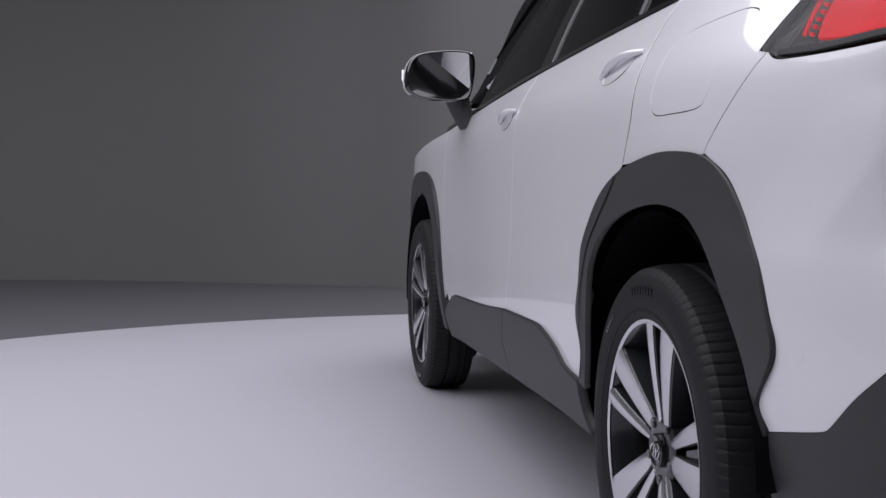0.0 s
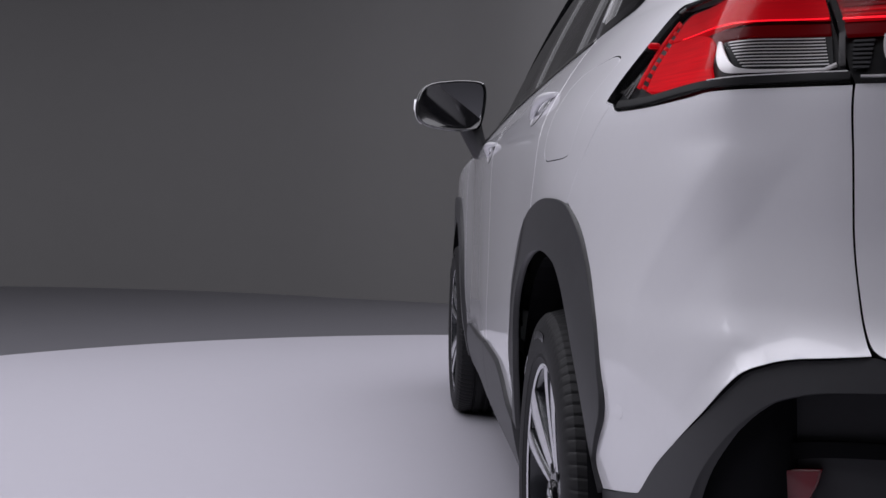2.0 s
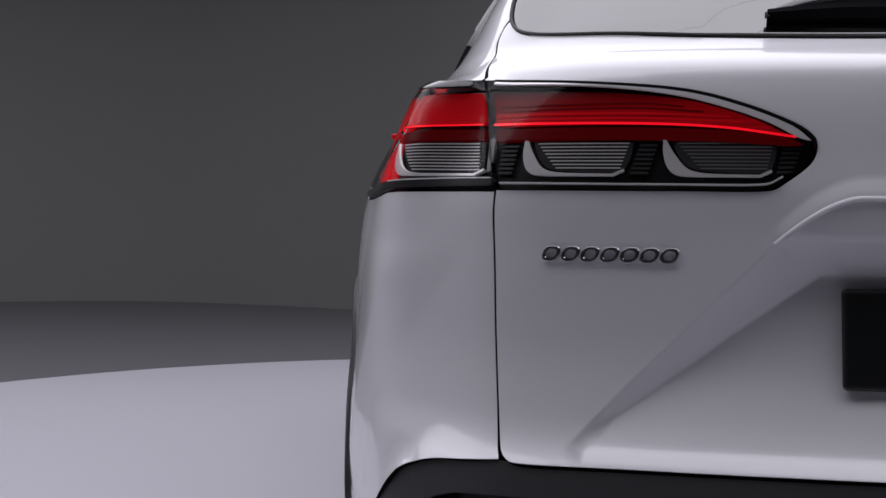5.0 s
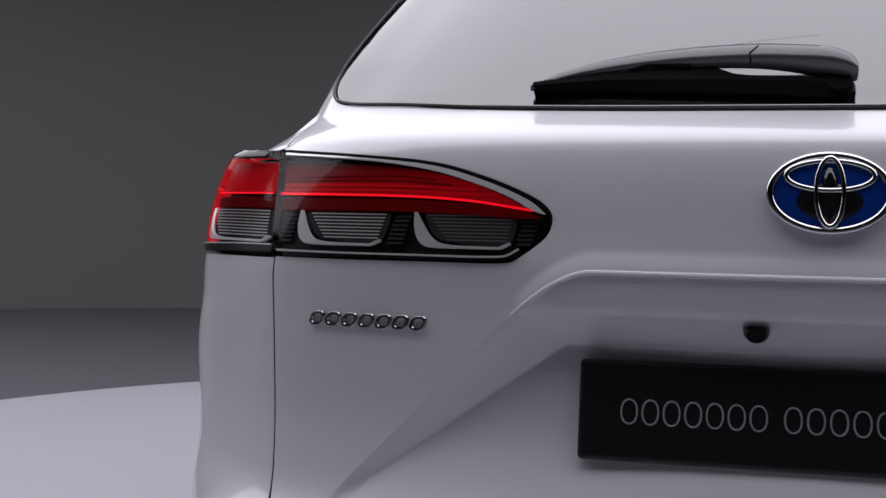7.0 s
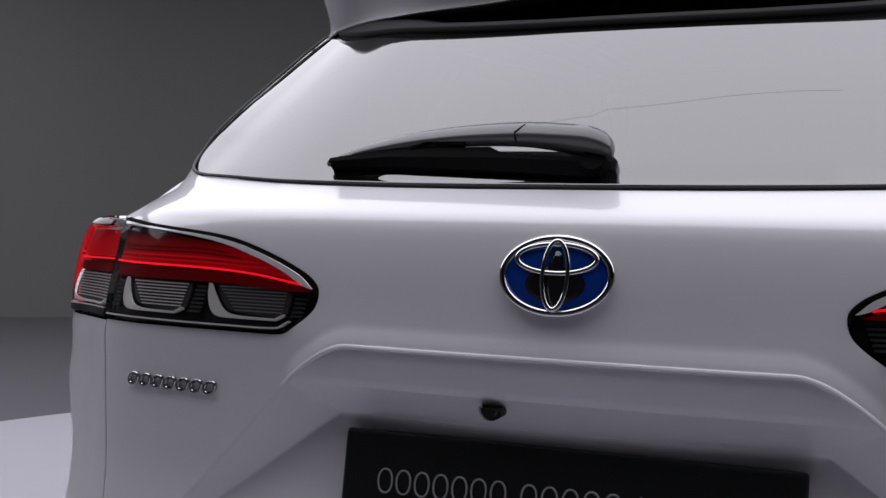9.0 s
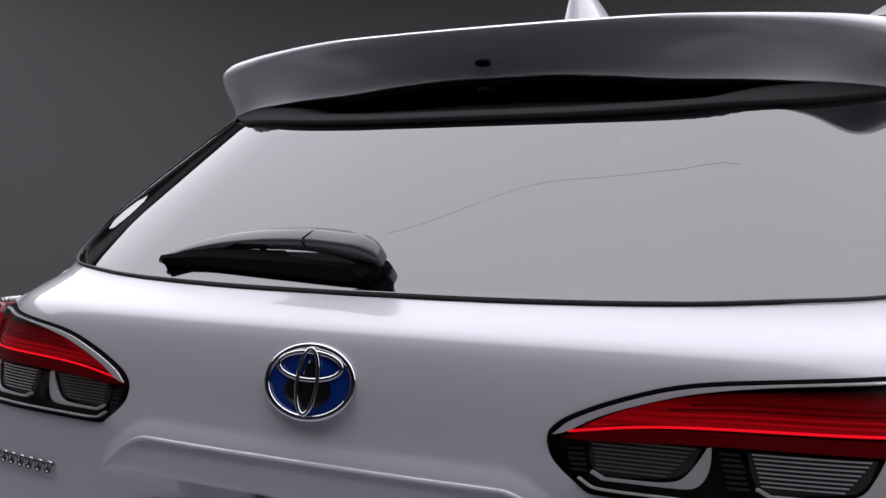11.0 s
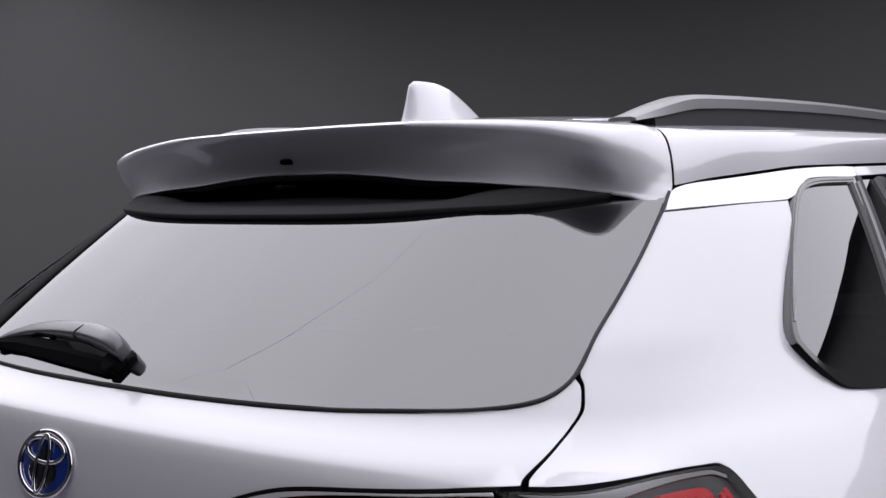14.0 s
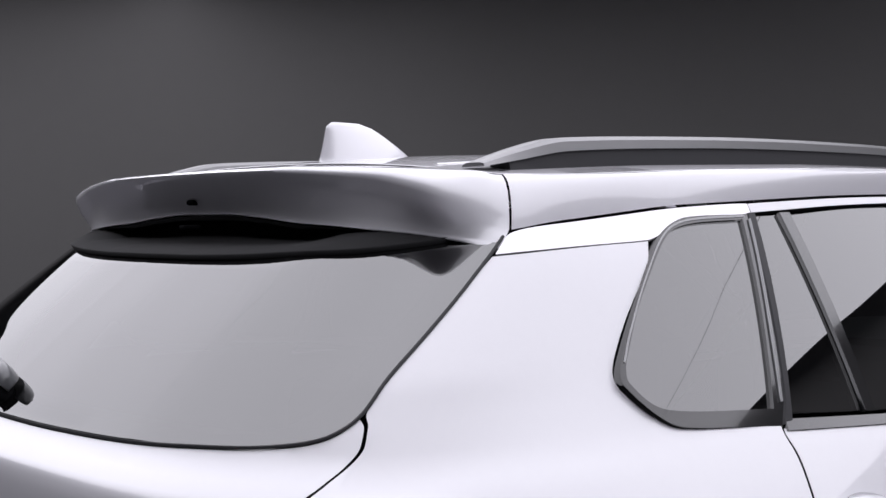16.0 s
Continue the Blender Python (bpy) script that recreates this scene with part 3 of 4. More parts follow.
    panel("sill_cladding", [(2.589, .474, True), (2.96, .449), (3.43, .431), (3.49, .414), (3.60, .375), (3.66, .340, True), (3.63, .27, True), (3.30, .28), (2.606, .292, True), (2.631, .38)], PLASTIC, car, "black plastic sill cladding", side=s, offset=0.010, depth=0.02)
    rear_arch = [(1.895, .395, True), (1.862, .467), (1.874, .541), (1.850, .614), (1.835, .685), (1.79, .735), (1.716, .792), (1.614, .834), (1.496, .858), (1.371, .871), (1.243, .863), (1.174, .829), (1.134, .779), (1.105, .706), (1.085, .627), (1.075, .59), (1.080, .562), (1.122, .499, True), (1.108, .452, True),
                 (1.126, .50), (1.146, .57), (1.188, .645), (1.218, .697), (1.250, .742), (1.300, .772), (1.404, .783), (1.555, .767), (1.687, .727), (1.779, .656), (1.812, .549), (1.830, .46), (1.862, .385, True)]
    panel("wheel_arch_cladding", rear_arch, PLASTIC, car, "black plastic wheel arch cladding", side=s, offset=0.006, depth=0.012,
          lift=lambda a, z: 0.003 * np.sin(np.clip((np.hypot(a - 1.48, z - .34) - .40) / .13, 0, 1) * math.pi))
    panel("cladding_split", strip([(1.604, .832), (1.645, .798), (1.715, .748), (1.785, .692), (1.825, .622), (1.846, .55), (1.846, .47), (1.866, .41)], .004), SEAM, car, side=s, offset=.0100, depth=0, per=1, step=.03)
    front_arch = [(3.66, .38, True), (3.655, .473), (3.668, .60), (3.72, .72), (3.82, .81), (3.96, .852), (4.12, .862), (4.30, .845), (4.44, .79), (4.54, .70), (4.60, .58), (4.62, .45), (4.63, .29, True), (4.55, .29, True), (4.545, .45), (4.52, .56), (4.46, .66), (4.37, .735), (4.25, .775), (4.12, .785), (3.99, .77), (3.87, .72), (3.78, .64), (3.735, .54), (3.72, .42), (3.72, .29, True), (3.655, .29, True)]
    panel("wheel_arch_cladding", front_arch, PLASTIC, car, "black plastic wheel arch cladding", side=s, offset=0.014, depth=0.04)
    panel("front_fender", [(3.575, 1.0, True), (3.80, .985), (4.20, .955), (4.60, .90), (4.72, .87, True), (4.74, .70), (4.72, .60, True), (4.60, .58), (4.54, .70), (4.44, .79), (4.30, .845), (4.12, .862), (3.96, .852), (3.82, .81), (3.72, .72), (3.668, .60), (3.655, .473), (3.66, .40, True), (3.605, .42, True), (3.615, .62), (3.605, .85)], PAINT, car, side=s)
    panel("front_bumper_corner", [(4.725, .865, True), (5.10, .84), (5.686, .83, True), (5.686, .27, True), (5.1, .26), (4.64, .28, True), (4.63, .45), (4.61, .58), (4.725, .60), (4.745, .70)], PAINT, car, side=s)

# side windows
def pane_at(a, z, offset=0.0, lift=None):
    """A softly bowed pane between the belt line and the roof."""
    t = (np.asarray(z, float) - 1.17) / .32
    low, top = shell(a, 1.17 + 0 * t), shell(a, 1.49 + 0 * t)
    p = low + (top - low) * t[..., None]
    out = np.stack([-.88 + 0 * t, 0 * t, .47 + 0 * t], -1)
    return p + out * (.032 * t * (1 - t) + offset)[..., None]


def pane_normal(a, z, offset=0.0, lift=None):
    e = 2e-3
    out = -np.cross(pane_at(a + e, z) - pane_at(a - e, z), pane_at(a, z + e) - pane_at(a, z - e))
    return out / np.linalg.norm(out, axis=-1, keepdims=True)


quarter_glass = [(1.606, 1.471, True), (1.390, 1.463), (1.297, 1.438), (1.229, 1.358), (1.211, 1.293), (1.211, 1.266), (1.227, 1.248), (1.316, 1.213), (1.576, 1.193, True)]
side_strip = [(.879, 1.425, True), (.890, 1.452), (.986, 1.465), (1.256, 1.484), (1.64, 1.497), (1.645, 1.483, True), (1.608, 1.480), (1.374, 1.474), (1.284, 1.449), (1.240, 1.441, True), (1.05, 1.434)]
for s in (1, -1):
    panel("quarter_window", quarter_glass, DARK_GLASS, car, "dark tinted rear quarter window", side=s, offset=-0.006, step=.02, surface=pane_at, surface_normal=pane_normal)
    panel("window_trim", [(1.628, 1.479, True), (1.374, 1.471), (1.282, 1.447), (1.240, 1.403), (1.210, 1.335), (1.197, 1.28), (1.202, 1.257), (1.220, 1.244), (1.295, 1.208), (1.36, 1.189), (1.592, 1.171, True), (1.606, 1.21)], GLOSS, car, "glossy black window trim", side=s, offset=0.0,
          holes=[quarter_glass], step=.02, depth=.03, surface=pane_at, surface_normal=pane_normal)
    panel("trim_bead", strip([(1.612, 1.4755), (1.382, 1.4675), (1.289, 1.4425), (1.232, 1.378), (1.2075, 1.313), (1.2035, 1.275)], .0028), SATIN, car, "thin satin bead round the window", side=s, offset=.002, depth=.003, per=1, step=.02, surface=pane_at, surface_normal=pane_normal)
    panel("trim_bead", strip([(1.628, 1.470), (1.603, 1.30), (1.596, 1.20)], .0030), SATIN, car, "thin satin bead round the window", side=s, offset=.004, depth=.003, per=1, step=.02, surface=pane_at, surface_normal=pane_normal)
    panel("pillar_trim", [(1.633, 1.480, True), (1.658, 1.480, True), (1.622, 1.20), (1.617, 1.170, True), (1.597, 1.171, True), (1.611, 1.21)], TRIM, car, side=s, offset=.002, surface=pane_at, surface_normal=pane_normal, step=.02)
    panel("rear_door_window", [(1.662, 1.477, True), (1.756, 1.480, True), (1.829, 1.170, True), (1.622, 1.186, True)], DARK_GLASS, car, "dark tinted rear door window", side=s, offset=-0.005, step=.03, surface=pane_at, surface_normal=pane_normal)
    panel("window_bar", [(1.760, 1.482, True), (1.800, 1.482, True), (1.863, 1.165, True), (1.833, 1.168, True)], GLOSS, car, side=s, offset=.002, surface=pane_at, surface_normal=pane_normal)
    panel("rear_door_window", [(1.804, 1.480, True), (2.10, 1.494), (2.45, 1.500, True), (2.49, 1.125, True), (2.20, 1.148), (1.866, 1.168, True)], DARK_GLASS, car, "dark tinted rear door window", side=s, offset=-0.005, step=.03, surface=pane_at, surface_normal=pane_normal)
    panel("door_pillar", [(2.453, 1.502, True), (2.525, 1.502, True), (2.60, 1.110, True), (2.493, 1.118, True)], GLOSS, car, side=s, offset=.000, surface=pane_at, surface_normal=pane_normal)
    panel("front_door_window", [(2.53, 1.500, True), (2.80, 1.492), (2.93, 1.46, True), (3.15, 1.31), (3.40, 1.10), (3.50, 1.032, True), (3.30, 1.048), (2.90, 1.083), (2.605, 1.108, True)], SIDE_GLASS, car, "green tinted front door window", side=s, offset=-0.005, surface=pane_at, surface_normal=pane_normal)
    panel("belt_moulding", strip([(1.60, 1.1695), (1.86, 1.152), (2.20, 1.129), (2.55, 1.104), (2.90, 1.074), (3.30, 1.038), (3.60, 1.006)], .014), GLOSS, car, side=s, offset=0.003, depth=.006, per=1)
    panel("roof_side_strip", side_strip, BRIGHTWORK, car, "bright polished strip over the quarter window", side=s, offset=0.0)
    panel("door_frame", [(1.650, 1.483, True), (1.648, 1.497, True), (2.10, 1.512), (2.60, 1.520), (2.90, 1.510, True), (2.99, 1.475, True), (2.80, 1.502), (2.53, 1.508), (2.10, 1.500)], PAINT, car, side=s, offset=0.0)


# roof, hood, windscreen
roof_mid = spline((.40, .50, .735, .935, 1.40, 1.85, 2.30, 2.60), (1.540, 1.553, 1.577, 1.591, 1.607, 1.613, 1.605, 1.580))


def roof_at(x, y, offset=0.0, lift=None):
    x, y = np.asarray(x, float), np.asarray(y, float)
    edge = np.interp(y, (.5, .7, 1.0, 1.5, 1.9, 2.4, 2.6), (1.522, 1.533, 1.549, 1.568, 1.574, 1.562, 1.545))
    mid = roof_mid(y)
    return np.stack([-x, y, edge + (mid - edge) * (1 - np.clip(abs(x) / .575, 0, 1) ** 2.4) + offset], -1)


def roof_normal(x, y, offset=0.0, lift=None):
    e = 2e-3
    out = np.cross(roof_at(x + e, y) - roof_at(x - e, y), roof_at(x, y + e) - roof_at(x, y - e))
    return -out / np.linalg.norm(out, axis=-1, keepdims=True)


FLANK_LOW = smooth_path([(.887, 1.456), (.99, 1.470), (1.256, 1.489), (1.64, 1.502), (2.10, 1.517), (2.60, 1.525), (2.92, 1.514)], 8)
FLANK_TOP = smooth_path([(.548, .655), (.574, .78), (.589, 1.05), (.592, 1.45), (.592, 1.9), (.585, 2.2), (.56, 2.42)], 8)


def roof_flank(k, v):
    """Left roof flank: k runs forwards, v from the seam over the doors up to the roof's edge."""
    k = np.asarray(k, float) * (len(FLANK_LOW) - 1)
    pick = lambda line: np.stack([np.interp(k, np.arange(len(line)), line[:, i]) for i in (0, 1)], -1)
    low, top = pick(FLANK_LOW), pick(FLANK_TOP)
    a, b = skin(low[:, 0], low[:, 1]), roof_at(top[:, 0], top[:, 1], -.001)
    c = np.stack([a[:, 0] + .22 * (b[:, 0] - a[:, 0]), .5 * (a[:, 1] + b[:, 1]), b[:, 2] - .12 * (b[:, 2] - a[:, 2])], -1)
    return (1 - v) ** 2 * a + 2 * v * (1 - v) * c + v * v * b


panel("roof", [(0, .600, True), (.30, .612), (.47, .632), (.545, .652, True), (.572, .76), (.588, 1.0), (.592, 1.6), (.585, 2.2), (.56, 2.42, True), (.30, 2.50), (0, 2.52, True)], PAINT, car, "white roof", both=True, surface=roof_at, surface_normal=roof_normal, step=.05)
for s in (1, -1):
    # the flank of the roof between the window line and the rail
    k = np.linspace(0, 1, 49)
    rows = [[tuple(p * [s, 1, 1]) for p in roof_flank(k, v)] for v in np.linspace(0, 1, 11)]
    part("roof_side", loft(rows, closed=False), PAINT, car, smooth=True, sharp=80)
    pts = [tuple(roof_at(s * -.40, y)) for y in np.linspace(.66, 2.4, 12)]
    part("roof_groove", tube(pts, .006, 6, .35), PAINT, car, smooth=True)

hood_rings = []
for y in np.linspace(3.22, 4.40, 14):
    k = (y - 3.22) / 1.18
    w, z = float(np.interp(y, (3.22, 3.6, 4.0, 4.2, 4.33, 4.40), (.845, .848, .812, .752, .66, .56))), 1.070 - .10 * k - .10 * k ** 3
    edge = float(np.interp(y, (3.22, 3.58, 3.97, 4.2, 4.40), (.972, .955, .902, .868, .835)))
    hood_rings.append([(w * u, y + .04 * (1 - u * u), edge + max(z - edge, .02) * (1 - abs(u) ** 5)) for u in np.linspace(-1, 1, 25)])
part("hood", loft(hood_rings, closed=False), PAINT, car, smooth=True)
screen = []
for k in np.linspace(0, 1, 10):
    y, z, w = 2.46 + .86 * k, 1.572 - .50 * k - .04 * k * k + .03 * math.sin(math.pi * k), .575 + .20 * k
    screen.append([(w * u, y + .10 * (1 - u * u) * (.4 + .6 * k) - .02, z - .01 * u * u) for u in np.linspace(-1, 1, 13)])
part("windscreen", loft(screen, closed=False), SIDE_GLASS, car, "clear windscreen", smooth=True)
for s in (1, -1):
    part("windscreen_pillar", tube([tuple(p) for p in smooth_path([(-s * .572, 2.38, 1.488), (-s * .602, 2.56, 1.395), (-s * .650, 2.83, 1.268), (-s * .695, 3.05, 1.165)], 5)], .026, 10), PAINT, car, smooth=True)

# dark inner body behind the gaps and the cabin floor
windows = [np.array([(1.16, 1.20), (1.30, 1.47), (3.0, 1.50), (3.65, 1.03)]), np.array([(-1, 1.21), (.80, 1.24), (.86, 1.52), (-1, 1.52)])]
ga, gz = np.arange(0, 5.70, .03), np.arange(.24, 1.53, .03)
for s in (1, -1):
    aa, zz = np.meshgrid(ga, gz, indexing="ij")
    pos = skin(aa, zz, -0.020, lambda a, z: np.where((a < .75) & (z < 1.0), -.045 - .03 * (z < .70), 0.0)) * [s, 1, 1]
    mid = np.stack([(aa[:-1, :-1] + .015).ravel(), (zz[:-1, :-1] + .015).ravel()], 1)
    gone = (np.hypot(mid[:, 0] - 1.49, mid[:, 1] - .35) < .465) | (np.hypot(mid[:, 0] - 4.127, mid[:, 1] - .35) < .465) | ((mid[:, 1] > .96) & (mid[:, 0] > 3.6))
    gone |= (mid[:, 1] < .45) & ((abs(mid[:, 0] - 1.49) < .33) | (abs(mid[:, 0] - 4.127) < .40))
    for w in windows:
        gone |= inside(w, mid)
    ids = np.arange(aa.size).reshape(aa.shape)
    quads = np.stack([ids[:-1, :-1].ravel(), ids[1:, :-1].ravel(), ids[1:, 1:].ravel(), ids[:-1, 1:].ravel()], 1)[~gone]
    mesh_ob("inner_body", pos.reshape(-1, 3), quads, SEAM, car)
part("cabin_floor", box((-.78, .35, .42), (.78, 3.3, .46)), CABIN, car)
part("underbody", box((-.80, .15, .22), (.80, 4.2, .30), .03), SEAM, car)
part("rear_seat", box((-.62, 1.05, .46), (.62, 1.25, 1.12), .08), CABIN, car)
for s in (1, -1):
    part("front_seat", box((s * .40 - .24, 1.95, .46), (s * .40 + .24, 2.12, 1.18), .08), CABIN, car)
part("dashboard", box((-.72, 2.95, .46), (.72, 3.25, 1.02), .06), CABIN, car)


def wheel_house(y):
    for s in (1, -1):
        rings = [[(-s * x, y + r * math.cos(radians(t)), .34 + r * math.sin(radians(t))) for t in range(-4, 185, 9)] for x, r in ((.885, .43), (.56, .43), (.555, .02))]
        part("wheel_house", loft(rings, closed=False), SEAM, car)


wheel_house(.865)
wheel_house(3.505)

# ---- car: spoiler, rails, fin ----
lip_z = spline((0, .08, .16, .25, .36, .48, .56, .60), (1.480, 1.4795, 1.475, 1.4670, 1.461, 1.4510, 1.4425, 1.438))


SPOILER_LIP = []


def spoiler():
    """Rows run from the middle to the seam on the rear pillar: roof edge, rolled rear edge, hollow face, lip, underside."""
    edge = np.array([roof_flank(np.array([0.0]), v)[0] for v in np.linspace(0, 1, 41)])

    def seam(z):
        if z < 1.456:
            p = skin(np.array([float(np.interp(z, (1.42, 1.456), (.881, .885)))]), np.array([z]), -.001)[0]
        else:
            p = np.array([np.interp(z, edge[:, 2], edge[:, i]) for i in range(3)]) - [-.0015, .003, 0]
        return tuple(p * [-1, 1, 1])

    def lip(x, y, dz=0.0):
        return (x, y, float(lip_z(x)) + dz)
    keys = [
        [(x, y, float(roof_at(x, y)[2]) - .002) for x, y in ((0, .598), (.15, .600), (.30, .610), (.43, .625), (.50, .640))] + [seam(edge[-1, 2] - .001)],
        [(0, .545, 1.5535), (.15, .547, 1.553), (.30, .556, 1.5515), (.47, .582, 1.5445), (.545, .605, 1.5375), seam(1.529)],
        [(0, .482, 1.5515), (.15, .484, 1.551), (.30, .494, 1.5490), (.47, .526, 1.5400), (.547, .556, 1.5290), seam(1.521)],
        [(0, .463, 1.5490), (.15, .465, 1.5485), (.30, .475, 1.5460), (.47, .509, 1.5350), (.549, .539, 1.5215), seam(1.511)],
        [(0, .4560, 1.5455), (.15, .4580, 1.5450), (.30, .4685, 1.5420), (.46, .502, 1.5290), (.550, .528, 1.5130), seam(1.495)],
        [(0, .4575, 1.5415), (.15, .4595, 1.5410), (.30, .4700, 1.5375), (.455, .503, 1.5230), (.549, .528, 1.5000), seam(1.472)],
        [(0, .4660, 1.5325), (.15, .4680, 1.5315), (.30, .4785, 1.5270), (.445, .510, 1.5080), (.542, .533, 1.4820), seam(1.456)],
    ]
    low = [lip(0, .498, .002), lip(.15, .498, .002), lip(.30, .501, .002), lip(.43, .513, .002), lip(.53, .547, .002), seam(1.4375)]
    for f, hollow in ((.34, .002), (.66, .003), (.88, .002)):
        keys.append([tuple(np.array(a) + (np.array(b) - a) * f + [0, hollow * (k < 5), 0]) for k, (a, b) in enumerate(zip(keys[6], low))])
    keys += [
        low,
        [lip(0, .4975), lip(.15, .4975), lip(.30, .5005), lip(.43, .5125), lip(.53, .5465), seam(1.434)],
        [lip(0, .502, -.002), lip(.15, .502, -.002), lip(.30, .505, -.002), lip(.43, .517, -.002), lip(.53, .551, -.002), seam(1.431)],
        [lip(0, .57, .004), lip(.15, .57, .004), lip(.30, .58, .004), lip(.43, .59, .004), lip(.53, .60, .002), seam(1.431)],
    ]
    rows = []
    for row in keys:
        half = smooth_path(row, 12)
        if row in keys[10:]:
            for p in half[:49]:
                p[2] += float(lip_z(p[0])) - float(np.interp(p[0], (0, .15, .30, .43, .53), [float(lip_z(q)) for q in (0, .15, .30, .43, .53)]))
        rows.append([(-x, y, z) for x, y, z in half[::-1]] + [tuple(p) for p in half[1:]])
    SPOILER_LIP.extend(rows[12][2:-2])
    return loft(rows, closed=False)


roof_spoiler = part("roof_spoiler", spoiler(), PAINT, car, "white roof spoiler with a hollowed rear face", smooth=True, sharp=80)
part("washer_nozzle", box((-.030, .480, 1.4955), (-.008, .510, 1.5045), .004), SEAM, roof_spoiler, "small black washer nozzle")
part("high_brake_lamp", box((-.012, .4575, 1.4555), (.004, .49, 1.4625), .002), SEAM, roof_spoiler)
under = [[(x, y + d, z - .0015 - h * (1 - min(1, abs(x) / .57) ** 3)) for x, y, z in SPOILER_LIP] for d, h in ((-.002, .0), (.004, .006), (.020, .008), (.09, .008))]
part("under_panel", loft(under, closed=False), GLOSS, roof_spoiler, "glossy black panel under the spoiler", smooth=True)
# A black strip stands in for the spoiler's dark underside mirrored in the pane.
panel("spoiler_reflection", [(0, 1.4135, True), (.20, 1.4140), (.35, 1.4165), (.48, 1.4215), (.60, 1.4300), (.70, 1.4410), (.77, 1.4490), (.82, 1.4545), (.850, 1.4580, True), (.80, 1.480), (.70, 1.505), (.57, 1.525), (.40, 1.540), (.20, 1.550), (0, 1.555, True)], CABIN, roof_spoiler,
      "black strip painted as the spoiler's dark reflection in the window", both=True, offset=0.006, depth=.008, step=.016, lift=window_relief)


def rail(s):
    x = .497 * s
    ys = (.646, .715, .788, .84, 1.0, 1.293, 1.60, 1.85, 2.05, 2.14, 2.22)
    tops = (1.552, 1.573, 1.591, 1.597, 1.606, 1.618, 1.624, 1.625, 1.615, 1.600, 1.575)
    thick = (.006, .016, .021, .021, .020, .020, .020, .020, .021, .018, .006)
    path = smooth_path(list(zip(ys, tops, thick)), 4)
    rings = []
    for y, z, t in path:
        w = .024
        rings.append([(x - w * .55, y, z), (x + w * .55, y, z), (x + w * .9, y, z - t * .3), (x + w, y, z - t), (x - w, y, z - t), (x - w * .9, y, z - t * .3)])
    r = part("roof_rail", loft(rings), SATIN, car, "satin silver roof rail", smooth=True, sharp=30)
    rings = []
    for y in np.linspace(.70, 2.16, 20):
        top = float(np.interp(y, path[:, 0], path[:, 1] - path[:, 2])) + .002
        low = min(float(roof_at(x, y)[2]) - .006, top - .001)
        rings.append([(x - .019, y, top), (x + .019, y, top), (x + .022, y, low), (x - .022, y, low)])
    part("rail_base", loft(rings), TRIM, r, "black base under the rail")
    part("rail_foot", box((x - .03, .672, 1.526), (x + .03, .70, 1.541), .004), SEAM, r)


rail(1)
rail(-1)


def shark_fin():
    rings = []
    for k in np.linspace(0, 1, 12):
        z = 1.572 + .077 * k
        back_y = .733 + .018 * k ** .6 + .010 * max(0, k - .9) * 10
        front_y = .965 - .125 * k ** 1.35 - .015 * max(0, k - .9) * 10
        w = .034 * (1 - k) ** .8 + .009
        n, ring = 20, []
        for i in range(n):
            t = 2 * math.pi * i / n
            y = back_y + (front_y - back_y) * (.5 - .5 * math.cos(t))
            f = (y - back_y) / (front_y - back_y)
            ring.append((w * math.sin(t) * (1.15 - .75 * f) if math.sin(t) else 0.0, y, z))
        rings.append(ring)
    return loft(rings)


part("antenna_fin", shark_fin(), PAINT, car, "white shark fin antenna on the roof", smooth=True, sharp=60)

# ---- car: tail lamps ----
def lamp_bar(points, width, name, mat, parent, s, offset, depth=.004):
    panel(name, strip(points, width), mat, parent, side=s, offset=offset, depth=depth, step=.02, per=1)


outer_lamp = [(.6695, 1.011, True), (.832, 1.010), (.977, 1.000), (1.06, 1.000), (1.082, 1.003), (1.122, 1.011, True), (1.099, 1.043), (1.066, 1.088), (1.039, 1.133), (1.004, 1.1398), (.89, 1.1395), (.756, 1.1375, True)]
inner_lamp = [(.6655, 1.012, True), (.45, 1.013), (.354, 1.014), (.338, 1.023), (.317, 1.041), (.313, 1.057), (.320, 1.069), (.344, 1.083), (.404, 1.104), (.48, 1.121), (.585, 1.130), (.751, 1.1380, True)]


def lamp_hook(a0, a1, parent, s):
    """A bright reflector: broad at its bent corner, running out into a thin line."""
    outer = [(a0, 1.0665, True), (a0 - .005, 1.052), (a0 - .014, 1.0375), (a0 - .026, 1.0285), (a0 - .044, 1.0262), (a1 + .012, 1.0262, True)]
    inner = [(a1 + .012, 1.0284, True), (a0 - .068, 1.0290), (a0 - .046, 1.0315), (a0 - .033, 1.0375), (a0 - .020, 1.0490), (a0 - .010, 1.0590), (a0 - .003, 1.0665, True)]
    panel("bright_hook", outer + inner, HOOK, parent, "bright silver reflector hook", side=s, offset=.0005, depth=.003, step=.01, per=5)
    lamp_bar([(a1 + .014, 1.0275), (a1 + .003, 1.0330)], .0026, "hook_end", HOOK, parent, s, .0005, .006)


def outer_tail_lamp(s):
    lamp = panel("tail_lamp", outer_lamp, LAMP_DARK, car, "wrap-round tail lamp with red upper and clear lower half", side=s, offset=-.012, depth=.03)
    panel("red_lens", [(.7255, 1.091, True), (.90, 1.0895), (1.003, 1.0885, True), (1.002, 1.116), (.988, 1.1250), (.89, 1.1270), (.7500, 1.1270, True)], RED, lamp, "bright red upper lens", side=s, offset=-.002, depth=.01)
